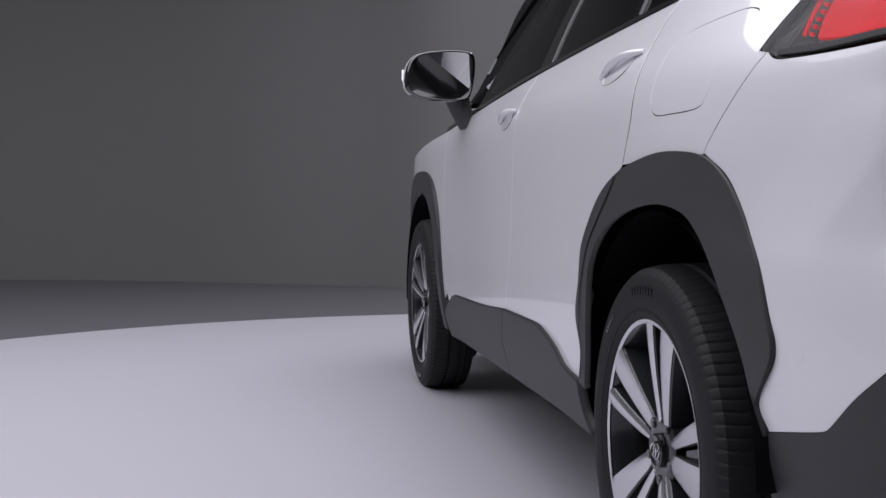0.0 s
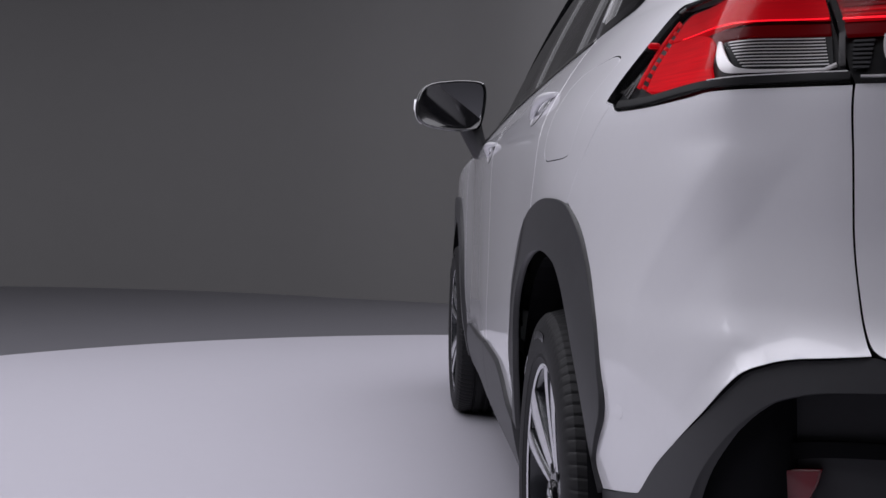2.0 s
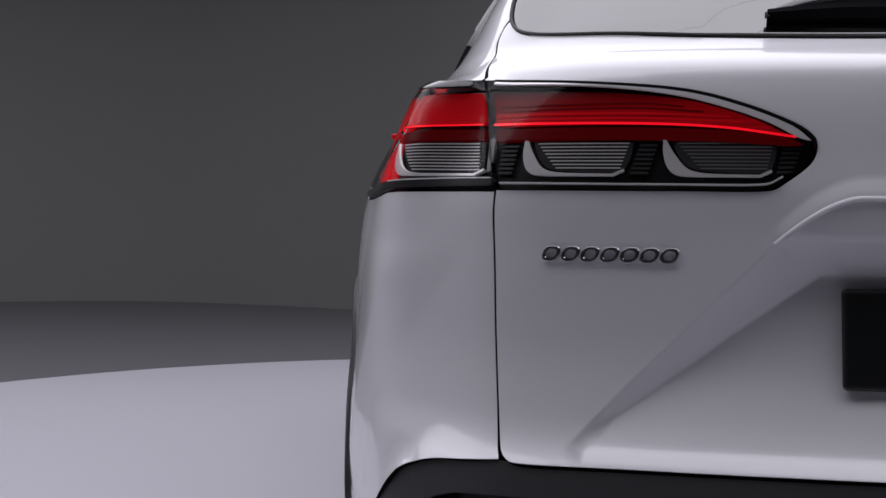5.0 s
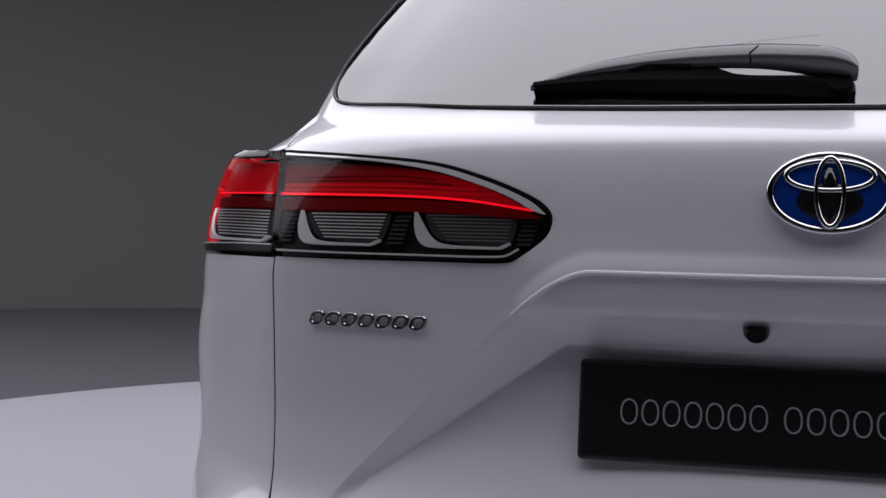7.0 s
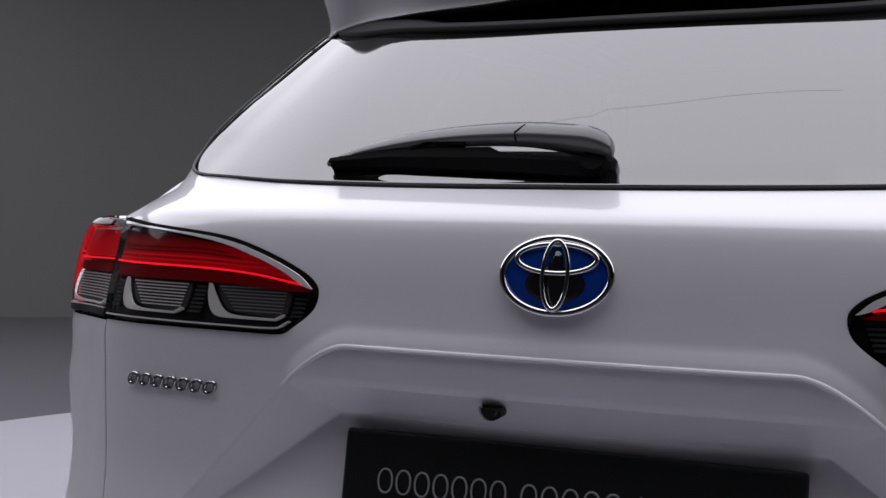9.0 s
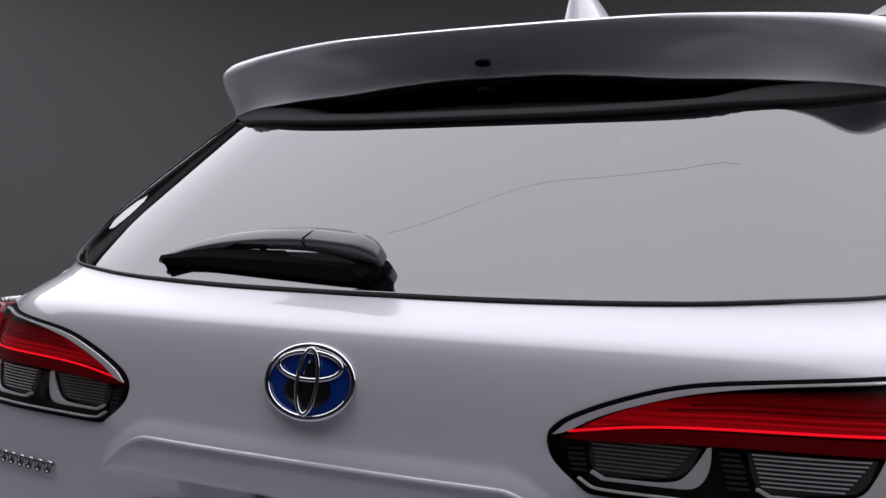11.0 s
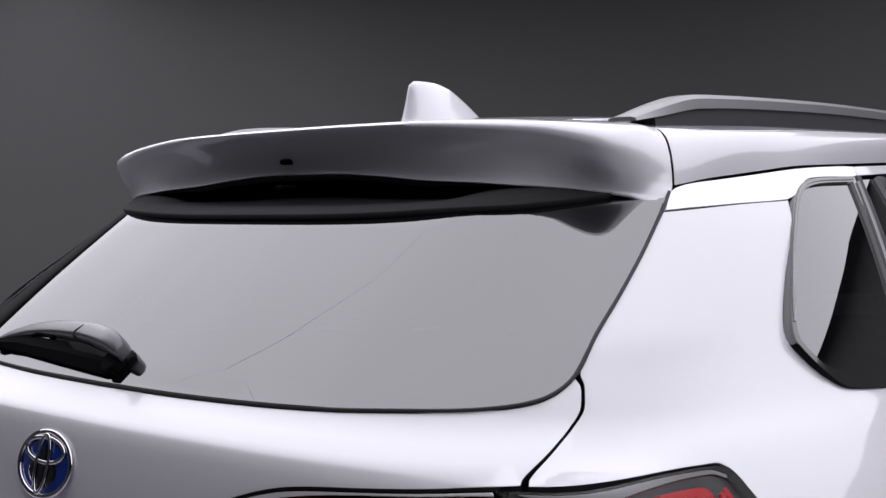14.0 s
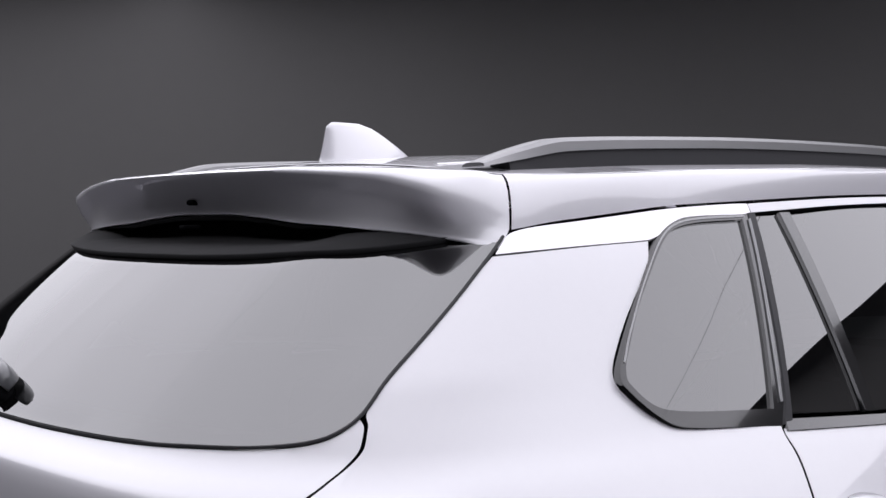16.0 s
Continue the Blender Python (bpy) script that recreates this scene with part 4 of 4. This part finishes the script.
    panel("red_wing", [(.835, 1.012, True), (.93, 1.0155), (1.002, 1.021, True), (1.007, 1.055), (1.003, 1.0865, True), (.93, 1.0870), (.885, 1.0790, True), (.868, 1.066), (.858, 1.042)], RED, lamp, "red side wing of the lamp", side=s, offset=-.003, depth=.008, step=.015)
    panel("red_band", [(.716, 1.0705, True), (.80, 1.0700), (.862, 1.0700, True), (.880, 1.0810, True), (.80, 1.0820), (.722, 1.0825, True)], DARK_RED, lamp, side=s, offset=-.003, depth=.008, step=.015)
    lamp_bar([(.7245, 1.0875), (.90, 1.0865), (.965, 1.0855)], .0022, "light_guide", GLOW, lamp, s, .0005, 0)
    panel("clear_bowl", [(.695, 1.030, True), (.800, 1.0305), (.826, 1.040), (.842, 1.0675, True), (.714, 1.0685, True)], LAMP_DARK, lamp, side=s, offset=-.006, depth=.004)
    for k in range(9):
        z = 1.0345 + .0039 * k
        lamp_bar([(.702 + .0022 * k, z), (.76, z), (.798 + .0042 * k, z)], .0014, "rib", SLAT, lamp, s, -.004, 0)
    lamp_hook(.846, .690, lamp, s)
    lamp_bar([(.686, 1.032), (.703, 1.072)], .0060, "end_reflector", DARK_BOWL, lamp, s, -.003, .004)
    for t in np.linspace(.06, .94, 9):
        lamp_bar([(1.017, 1.022 + .098 * t), (1.024, 1.024 + .098 * t)], .0042, "side_tick", RED, lamp, s, -.003, .004)
    lamp_bar([(1.034, 1.028), (1.036, 1.08), (1.024, 1.120)], .0035, "side_guide", RED, lamp, s, -.001, .004)
    for k in range(4):
        a = 1.050 + .012 * k
        lamp_bar([(a + .012, 1.016 + .004 * k), (a - .004, 1.060 - .010 * k)], .0022, "side_hatch", DARK_BOWL, lamp, s, -.004, .003)
    panel("lamp_cover", outer_lamp, CLEAR, lamp, "clear glossy lamp cover", side=s, offset=.003, depth=.014, step=.006, per=12,
                  lift=lambda a, z: .003 * step01((z - 1.01) / .08)).visible_shadow = False
    lamp_bar([(.672, 1.0180), (.83, 1.0150), (.977, 1.0050), (1.070, 1.0050)], .0085, "lower_trim", LAMP_DARK, lamp, s, .004, .01)
    lamp_bar([(.676, 1.0225), (.78, 1.0215), (.84, 1.0190)], .0012, "lower_bead", SLAT, lamp, s, .004, .006)
    lamp_bar([(.764, 1.1330), (.89, 1.1350), (1.0, 1.1345), (1.024, 1.128)], .0034, "upper_strip", GLOSS, lamp, s, .0080, .004)
    p = skin(np.array([1.040]), np.array([1.083]), .006)[0] * [s, 1, 1]
    part("side_marker", box(p - [.008, .006, .004], p + [.008, .006, .004], .003), RED, lamp)


def inner_tail_lamp(s):
    lamp = panel("gate_tail_lamp", inner_lamp, LAMP_DARK, car, "pointed gate tail lamp with red band over two clear bowls", side=s, offset=-.012, depth=.03)
    panel("red_lens", [(.7085, 1.0885, True), (.52, 1.0875), (.40, 1.082), (.345, 1.073, True), (.38, 1.088), (.43, 1.1030), (.49, 1.1150), (.585, 1.1230), (.7390, 1.1285, True)], DEEP_RED, lamp, "deep red upper lens", side=s, offset=-.003, depth=.01)
    for k, end in enumerate((.400, .415, .450, .475)):
        z = 1.0925 + .0055 * k
        lamp_bar([(.711 + .003 * k, z), (.60, z + .0005), (.52, z), (end, z - .004)], .0016, "red_rib", RED if k < 2 else DARK_RED, lamp, s, -.002, .002)
    lamp_bar([(.7085, 1.0865), (.52, 1.0855), (.42, 1.081), (.335, 1.0705)], .0026, "light_guide", GLOW, lamp, s, .001, 0)
    panel("red_band", [(.697, 1.069, True), (.50, 1.069), (.36, 1.063), (.325, 1.063, True), (.36, 1.074), (.42, 1.078), (.52, 1.0815), (.705, 1.082, True)], DARK_RED, lamp, side=s, offset=-.003, depth=.008, step=.015)
    for a0, a1 in ((.652, .515), (.484, .350)):
        panel("clear_bowl", [(a0 - .010, 1.066, True), (a0 - .03, 1.044), (a0 - .05, 1.035), (a1 + .01, 1.031), (a1 + .002, 1.045), (a1 + .004, 1.066, True)], DARK_BOWL, lamp, side=s, offset=-.006, depth=.004, step=.015)
        for k in range(8):
            z = 1.0360 + .0040 * k
            lamp_bar([(a0 - .052 + .0050 * k, z), (a1 + .008, z)], .0013, "rib", SLAT if a0 > .5 else BOWL, lamp, s, -.004, 0)
        lamp_hook(a0, a1, lamp, s)
    for k in range(7):
        z = 1.031 + .0052 * k
        lamp_bar([(.510, z), (.490, z)], .0022, "dark_rib", TRIM, lamp, s, -.006, .003)
        lamp_bar([(.346, z + .002), (.330 - .001 * k, z + .002)], .0022, "dark_rib", TRIM, lamp, s, -.006, .003)
        lamp_bar([(.674 + .002 * k, z), (.656 + .001 * k, z)], .0022, "dark_rib", TRIM, lamp, s, -.006, .003)
    panel("lamp_cover", inner_lamp, CLEAR, lamp, "clear glossy lamp cover", side=s, offset=.003, depth=.014, step=.006, per=12).visible_shadow = False
    lamp_bar([(.66, 1.0165), (.45, 1.0168), (.358, 1.0178), (.340, 1.0262)], .0012, "lower_bead", SLAT, lamp, s, .006, .006)
    # This bright strip paints the gleam along the clear cover's top edge.
    panel("upper_strip", [(.738, 1.1358, True), (.585, 1.1285), (.48, 1.1195), (.404, 1.1025), (.344, 1.0820), (.318, 1.0660, True), (.335, 1.0708), (.370, 1.0862), (.418, 1.1010), (.488, 1.1165), (.585, 1.1270), (.738, 1.1340, True)], HOOK, lamp, "silver strip painted as the gleam on the cover's upper edge", side=s, offset=.0060, depth=.003, step=.012)
    lamp_bar([(.746, 1.1405), (.585, 1.1322), (.48, 1.1232), (.403, 1.106), (.342, 1.085), (.316, 1.070), (.310, 1.057)], .0026, "rubber_gap", SEAM, lamp, s, .002, .012)


for s in (1, -1):
    outer_tail_lamp(s)
    inner_tail_lamp(s)


# ---- car: badge, plate, emblem, camera ----
def on_gate(x, z, out=0.0):
    p = skin(np.array([-x]), np.array([z]), 0.0, gate_relief)[0]
    return Vector((x, p[1] - out, z))


def emblem():
    lie = pose(0, .0645, 1.0925, -13, 0, 0) @ Matrix.Scale(.965, 4)

    def ell(ax, rz, off, r, n=64, dz=0.0):
        path = [(ax * math.cos(2 * math.pi * i / n), off, dz + rz * math.sin(2 * math.pi * i / n)) for i in range(n)]
        rings = []
        for i, p in enumerate(path):
            d = (Vector(path[(i + 1) % n]) - Vector(path[i - 1])).normalized()
            up = Vector((0, -1, 0))
            side = d.cross(up)
            rings.append([Vector(p) + r * (math.cos(t) * side + .6 * math.sin(t) * up) for t in [2 * math.pi * k / 8 for k in range(8)]])
        return laid(loft(rings + [rings[0]], caps=False))

    def laid(bm):
        bmesh.ops.transform(bm, matrix=lie, verts=bm.verts)
        return bm
    y = -.010
    body = part("emblem", laid(loft([ring_xz(0, 0, .062, .042, .006, 48), ring_xz(0, 0, .062, .042, y + .004, 48), ring_xz(0, 0, .045, .030, y + .001, 48), ring_xz(0, 0, .01, .008, y, 48)])), BLUE, car, "oval blue and chrome emblem", smooth=True, sharp=50)
    part("outer_ring", ell(.063, .0425, y + .002, .0042), CHROME, body, "chrome ring", smooth=True, sharp=180)
    part("flat_ring", ell(.046, .0165, y - .001, .0030, dz=.0185), CHROME, body, "chrome ring", smooth=True, sharp=180)
    part("upright_ring", ell(.0145, .0385, y - .002, .0028), CHROME, body, "chrome ring", smooth=True, sharp=180)
    part("core", laid(loft([ring_xz(0, -.004, .0105, .032, y + .0005, 24), ring_xz(0, -.004, .006, .026, y - .002, 24)])), GLOSS, body)
    part("dark_field", laid(loft([ring_xz(0, -.008, .040, .026, y + .0025, 32), ring_xz(0, -.010, .030, .017, y - .0008, 32)])), GLOSS, body)


emblem()


def flat_ring(cx, cz, rx, rz, wide, thick, lean=0.0, power=2.6, n=40):
    """A flat-faced outline ring with a small bevel, leaning to the side, its back at y = 0."""
    rings = []
    for grow, y in ((0.0, 0.0), (0.0, -.7 * thick), (-.22 * wide, -thick), (-.78 * wide, -thick), (-wide, -.7 * thick), (-wide, 0.0)):
        rings.append([(x + lean * (z - cz), y, z) for x, y, z in ring_xz(cx, cz, rx + grow, rz + grow, y, n, power)])
    return loft(rings + [rings[0]], caps=False)


# model badge: a row of plain slanted chrome rings
w = .0219
for i in range(7):
    x0 = -.5935 + w * i
    p = on_gate(x0 + w / 2, .938)
    turn = on_gate(x0 + w / 2 - .02, .938).y - on_gate(x0 + w / 2 + .02, .938).y
    lie = Matrix.Translation((x0 + w / 2, p.y, .9375)) @ pose(0, 0, 0, 0, 0, -math.degrees(math.atan2(turn, .04)))
    bm = flat_ring(0, 0, .0100, .0090, .0040, .004, .35)
    bmesh.ops.transform(bm, matrix=lie, verts=bm.verts)
    part("badge_ring", bm, BLACK_CHROME, car, "" if i else "slanted dark chrome badge ring")


def number_plate():
    lean = pose(0, .0735, .8480, -10.0, 0, 0)
    bm = box((-.262, -.006, -.0555), (.262, .006, .0570), .0055, 3)
    bmesh.ops.transform(bm, matrix=lean, verts=bm.verts)
    plate = part("plate", bm, PLATE, car, "black show plate with thin grey marks and one word")

    def mark(bm):
        bmesh.ops.transform(bm, matrix=lean @ pose(0, -.0058, 0), verts=bm.verts)
        part("plate_mark", bm, LETTER, plate)
    # plain rings stand for the words of the name
    for start, pitch, count in ((-.217, .0232, 7), (-.042, .0236, 5)):
        for k in range(count):
            mark(flat_ring(start + pitch * (k + .5), 0, .0098, .0145, .0022, .0014, 0, 2.2, 32))
    words = bpy.data.curves.new("plate_word", "FONT")
    words.body, words.size, words.extrude, words.space_character = "HYBRID", .0412, .0007, 1.16
    words.offset = -.0008
    holder = new("plate_word", words)
    data = bpy.data.meshes.new_from_object(holder)
    bpy.data.objects.remove(holder)
    wide = max(v.co.x for v in data.vertices)
    data.transform(lean @ pose(.090, -.0062, -.0145, 90) @ Matrix.Diagonal((.130 / wide, .0290 / max(v.co.y for v in data.vertices), 1, 1)))
    data.materials.clear()
    data.materials.append(LETTER)
    word = new("plate_word", data)
    word.parent = plate


number_plate()
bm = loft([ring_xz(-.071, .946, .014, .0135, y, 24) for y in (.090, .052)] + [ring_xz(-.071, .946, .009, .009, .046, 24)])
for v in bm.verts:
    v.co.z = min(v.co.z, .9475)
part("reversing_camera", bm, GLOSS, tailgate, "small round black reversing camera", smooth=True, sharp=40)
part("plate_lamp", box((-.24, .078, .936), (-.17, .094, .944), .002), PEARL, tailgate, "small plate lamp under the ledge")
part("plate_lamp", box((.17, .078, .936), (.24, .094, .944), .002), PEARL, tailgate, "small plate lamp under the ledge")


# ---- car: rear wiper ----
def wiper():
    """Arm and blade lie over the lower edge of the rear window, the pivot at its middle."""
    def at(x, z, out):
        a = -x / float(half_width(z)) * .905
        p = skin(np.array([a]), np.array([z]), out)[0]
        return Vector(p)
    # the cap over the pivot
    # x, height, half width up the glass, undersides's and ridge's distance from the glass
    keys = [(.034, 1.2195, .004, .014, .021), (.032, 1.2205, .009, .010, .029), (.022, 1.2235, .013, .008, .035), (.002, 1.2275, .0145, .009, .038), (-.04, 1.2325, .0145, .014, .036), (-.085, 1.2355, .0140, .016, .034),
            (-.16, 1.2355, .0125, .015, .030), (-.23, 1.2315, .0105, .013, .025), (-.29, 1.2230, .0075, .011, .020), (-.338, 1.2105, .0035, .010, .015)]
    rings = []
    for x, z, wide, low, ridge in smooth_path(keys, 4).tolist():
        c, n = at(x, z, 0), (at(x, z, .05) - at(x, z, .0)).normalized()
        up = Vector((0, 0, 1)) - n * n.z
        up.normalize()
        tall = ridge - low
        section = ((-1.0, low), (-1.02, low + .5 * tall), (-.92, low + .86 * tall), (-.80, low + .96 * tall), (-.62, ridge), (.2, ridge + .001), (.80, ridge - .10 * tall), (.97, ridge - .28 * tall), (1.0, low + .3 * tall), (.9, low))
        rings.append([c + wide * a * up + b * n for a, b in section])
    arm = part("rear_wiper", loft(rings), WIPER, car, "black rear wiper resting on the window", smooth=True, sharp=40)
    rings = []
    for x in np.linspace(-.335, .022, 24):
        z = float(np.interp(x, (-.335, -.25, -.10, -.01, .022), (1.2120, 1.2165, 1.2150, 1.2115, 1.2105)))
        # Drawn deep: the rubber and, below it, its dark reflection in the pane.
        low = float(np.interp(x, (-.335, -.28, -.10, .01, .022), (.005, .011, .017, .018, .014)))
        high = float(np.interp(x, (-.335, -.25, -.112, -.100, .022), (.003, .012, .015, .005, .004)))
        c, n = at(x, z, .010), (at(x, z, .05) - at(x, z, .0)).normalized()
        up = Vector((0, 0, 1)) - n * n.z
        up.normalize()
        rings.append([c + a * up + b * n for a, b in ((high - .002, -.008), (-low, -.008), (-low, .000), (-.003, .008), (high - .001, .008), (high, .003))])
    part("blade", loft(rings), SEAM, arm)
    c, n = at(.012, 1.211, .0), (at(.012, 1.211, .05) - at(.012, 1.211, .0)).normalized()
    turn = n.to_track_quat("Z", "Y").to_matrix().to_4x4()
    bm = bmesh.new()
    bmesh.ops.create_cone(bm, cap_ends=True, segments=24, radius1=.017, radius2=.014, depth=.018, matrix=Matrix.Translation(c + n * .009) @ turn)
    part("pivot", bm, SEAM, arm, smooth=True)
    part("joint_line", tube([at(-.083, 1.2265, .018), at(-.083, 1.2252, .0320), at(-.084, 1.2290, .0348), at(-.074, 1.2380, .0350)], .0010, 6), SEAM, arm)
    part("arm_clip", tube([at(-.23, 1.222, .014), at(-.20, 1.228, .022), at(-.15, 1.226, .020)], .004, 6), SEAM, arm)


wiper()


# ---- car: door mirrors ----
def door_mirror(s):
    face = smooth_path([(1.082, 1.122), (1.080, 1.180), (1.048, 1.225), (.965, 1.241), (.885, 1.240), (.862, 1.222), (.860, 1.170), (.874, 1.100), (.898, 1.082), (.965, 1.079), (1.045, 1.092)], 5, True)
    c = face.mean(0)
    tilt = lambda x: 2.575 - .03 * (x - .97)
    rings = []
    for grow, dy in ((.90, .004), (.955, -.004), (1.0, .002), (1.012, .020), (1.0, .060), (.93, .10), (.75, .135), (.40, .155), (.05, .160)):
        p = (face - c) * grow + c
        rings.append([(-s * x, tilt(x) + dy, z) for x, z in p])
    body = part("door_mirror", loft(rings), GLOSS, car, "door mirror with glossy black housing", smooth=True, sharp=60)
    rings = []
    for grow, dy in ((1.016, .030), (1.026, .034), (1.018, .062), (.95, .104), (.77, .140), (.42, .161), (.05, .167)):
        p = (face - c) * grow + c
        rings.append([(-s * x, tilt(x) + dy, max(z, 1.10)) for x, z in p])
    part("mirror_cap", loft(rings), PAINT, body, "white mirror cap", smooth=True, sharp=60)
    p = (face - c) * .90 + c
    bm = bmesh.new()
    bm.faces.new([bm.verts.new((-s * x, tilt(x) + .008 + .10 * (x - .97) - .13 * (z - 1.16), z)) for x, z in p])
    part("mirror_glass", bm, MIRROR, body, "silvered mirror glass")
    foot = smooth_path([(-s * .915, 2.665, 1.135), (-s * .902, 2.665, 1.09), (-s * .882, 2.67, 1.040), (-s * .862, 2.67, 0.995)], 4)
    rings = []
    for i, q in enumerate(foot.tolist()):
        w, d = .046 - .020 * i / len(foot), .050 + .03 * i / len(foot)
        rings.append([(q[0] + w * math.cos(t), q[1] + d * math.sin(t), q[2]) for t in [2 * math.pi * k / 16 for k in range(16)]])
    part("mirror_foot", loft(rings), PLASTIC, body, smooth=True)
    lamp = [(-s * 1.083, 2.60, 1.13), (-s * 1.088, 2.62, 1.15), (-s * 1.086, 2.63, 1.18)]
    part("indicator", tube(lamp, .004, 8), PEARL, body)


door_mirror(1)
door_mirror(-1)


# thin seam under the softbox, which shows mirrored in the rear window
seam_path = smooth_path([(-3.6, -1.0, 4.17), (-2.5, 0.0, 4.17), (-1.4, 0.75, 4.17), (0.0, 1.08, 4.17), (0.2, 1.11, 4.17)], 16)
tagged(part("softbox_seam", tube([tuple(p) for p in seam_path], 0.0012, 6), TRIM, None, "thin dark seam under the overhead softbox"), kind="structure")


# ---- car: wheels ----
def wheel(y, s):
    """Tyre, barrel, five pairs of a broad and a slim spoke, brake disc and cap, facing outwards along -x * s."""
    def place(x, r, t):
        return (-s * (.785 + x), y + r * math.cos(t), .336 + r * math.sin(t))
    seg = 520
    profile = [(-.105, .238), (-.114, .262), (-.116, .29), (-.110, .316), (-.098, .330), (-.075, .336), (-.05, .3375), (-.047, .330), (-.041, .330), (-.038, .338), (-.012, .3385), (-.009, .331), (.009, .331), (.012, .3385), (.038, .338), (.041, .330), (.047, .330), (.05, .3375), (.075, .336), (.098, .330), (.106, .322), (.1095, .3165), (.113, .304), (.1155, .290), (.1162, .276), (.113, .258), (.111, .256), (.1125, .250), (.108, .240), (.098, .2345)]
    rings = []
    for i in range(seg):
        ring = []
        for x, r in profile:
            x *= .52 if x < 0 else 1
            if .07 < abs(x) < .1098 and r > .312 and i % 5 == 0:
                r -= .0024
            ring.append(place(x, r, 2 * math.pi * i / seg + .03 * math.sin(x * 25)))
        rings.append(ring)
    rings.append(rings[0])
    barrel = part("wheel", loft([[place(x, r, 2 * math.pi * i / 72) for i in range(72)] for x, r in ((-.10, .225), (-.02, .205), (.03, .212), (.085, .222), (.098, .2290), (.104, .2345), (.1065, .2385), (.103, .2405), (.095, .236))], caps=False), POCKET, car, "ten-spoke machined alloy wheel with low tyre", smooth=True, sharp=50)
    part("tyre", loft(rings, closed=False), RUBBER, barrel, "black low-profile tyre", smooth=True, sharp=25)
    part("rim_lip", loft([[place(x, r, 2 * math.pi * i / 72) for i in range(72)] for x, r in ((.1045, .2300), (.1072, .2350), (.1068, .2385))], caps=False), MACHINED, barrel, smooth=True)
    rows = [[place(.02, r, 2 * math.pi * i / 60) for i in range(60)] for r in (.07, .155)] + [[place(.0, .155, 2 * math.pi * i / 60) for i in range(60)]]
    part("brake_disc", loft(rows, caps=False), DISC, barrel)
    part("brake_backing", loft([[place(-.02, r, 2 * math.pi * i / 40) for i in range(40)] for r in (.01, .215)], caps=False), SEAM, barrel)
    hub = [(.045, .070), (.080, .066), (.086, .054), (.084, .040), (.084, .001)]
    part("hub", loft([[place(x, r, 2 * math.pi * i / 40) for i in range(40)] for x, r in hub], caps=False), POCKET, barrel, smooth=True)
    part("centre_cap", loft([[place(x, r, 2 * math.pi * i / 32) for i in range(32)] for x, r in ((.086, .031), (.093, .031), (.095, .027), (.0935, .024), (.0925, .002))], caps=False), GLOSS, barrel, "black centre cap with a silver oval", smooth=True, sharp=40)
    for ry, rz, dz in ((.021, .0145, 0.0), (.015, .006, .005), (.005, .0125, 0.0)):
        loop = [tuple(Vector(place(.0945, 0, 0)) + Vector((0, ry * math.cos(q), dz + rz * math.sin(q)))) for q in np.linspace(0, 2 * math.pi, 33)]
        part("cap_oval", tube(loop, .0016, 6), CHROME, barrel, "silver oval")
    for k in range(5):
        t = 2 * math.pi * k / 5 + math.pi / 5 + .3
        bm = loft([[tuple(Vector(place(x, .055, t)) + Vector((0, r * math.cos(2 * math.pi * i / 10), r * math.sin(2 * math.pi * i / 10)))) for i in range(10)] for x, r in ((.076, .010), (.087, .010), (.089, .007))])
        part("lug_nut", bm, POCKET, barrel)
    # raised blocks of unreadable lettering on the sidewall
    for start, count, size in ((1.30, 8, .050), (.72, 6, .034), (1.30 + math.pi, 8, .050), (.72 + math.pi, 6, .034)):
        for k in range(count):
            t0 = start + k * size
            part("sidewall_bar", loft([[place(.1170, r, t0 + q * size * .62) for q in (0, .5, 1)] + [place(.112, r, t0 + q * size * .62) for q in (1, .5, 0)] for r in (.283, .297 if size > .04 else .291)]), GLOSS, barrel)
    for k in range(5):
        mid = 2 * math.pi * k / 5 + math.pi / 2 + .157
        for d in (-1, 1):
            face = []
            for f in np.linspace(0, 1, 9):
                r = .052 + (.2335 - .052) * f
                bend = .15 + .010 / r if d > 0 else -.20
                half = (.0160 + .0200 * f if d > 0 else .0095 + .0095 * f) / max(r, .07)
                x = .083 + .012 * math.sin(f * math.pi / 2) + .009 * f
                face.append((r, mid + bend, half, min(x, .1035)))
            def ring(k2):
                r, t, h, x = k2
                return [place(x - .045, r, t + h * 1.3), place(x - .003, r, t + h), place(x, r, t + h * .86), place(x, r, t - h * .86), place(x - .003, r, t - h), place(x - .045, r, t - h * 1.3)]
            part("spoke", loft([ring(q) for q in face]), POCKET, barrel, "machined alloy spoke")
            part("spoke_face", loft([[place(x + .0008, r, t + h * .90), place(x + .0030, r, t + h * .45), place(x + .0038, r, t), place(x + .0030, r, t - h * .45), place(x + .0008, r, t - h * .90), place(x - .001, r, t - h * .84), place(x - .001, r, t + h * .84)] for r, t, h, x in face]), MACHINED, barrel, smooth=True, sharp=50)
        web = loft([[place(.082, r, mid + w), place(.082, r, mid - w), place(.05, r, mid - w), place(.05, r, mid + w)] for r, w in [(q, .055 + .35 * (q - .12)) for q in (.12, .16, .19, .214)]])
        part("spoke_web", web, POCKET, barrel)


for y in (.865, 3.505):
    for s in (1, -1):
        wheel(y, s)
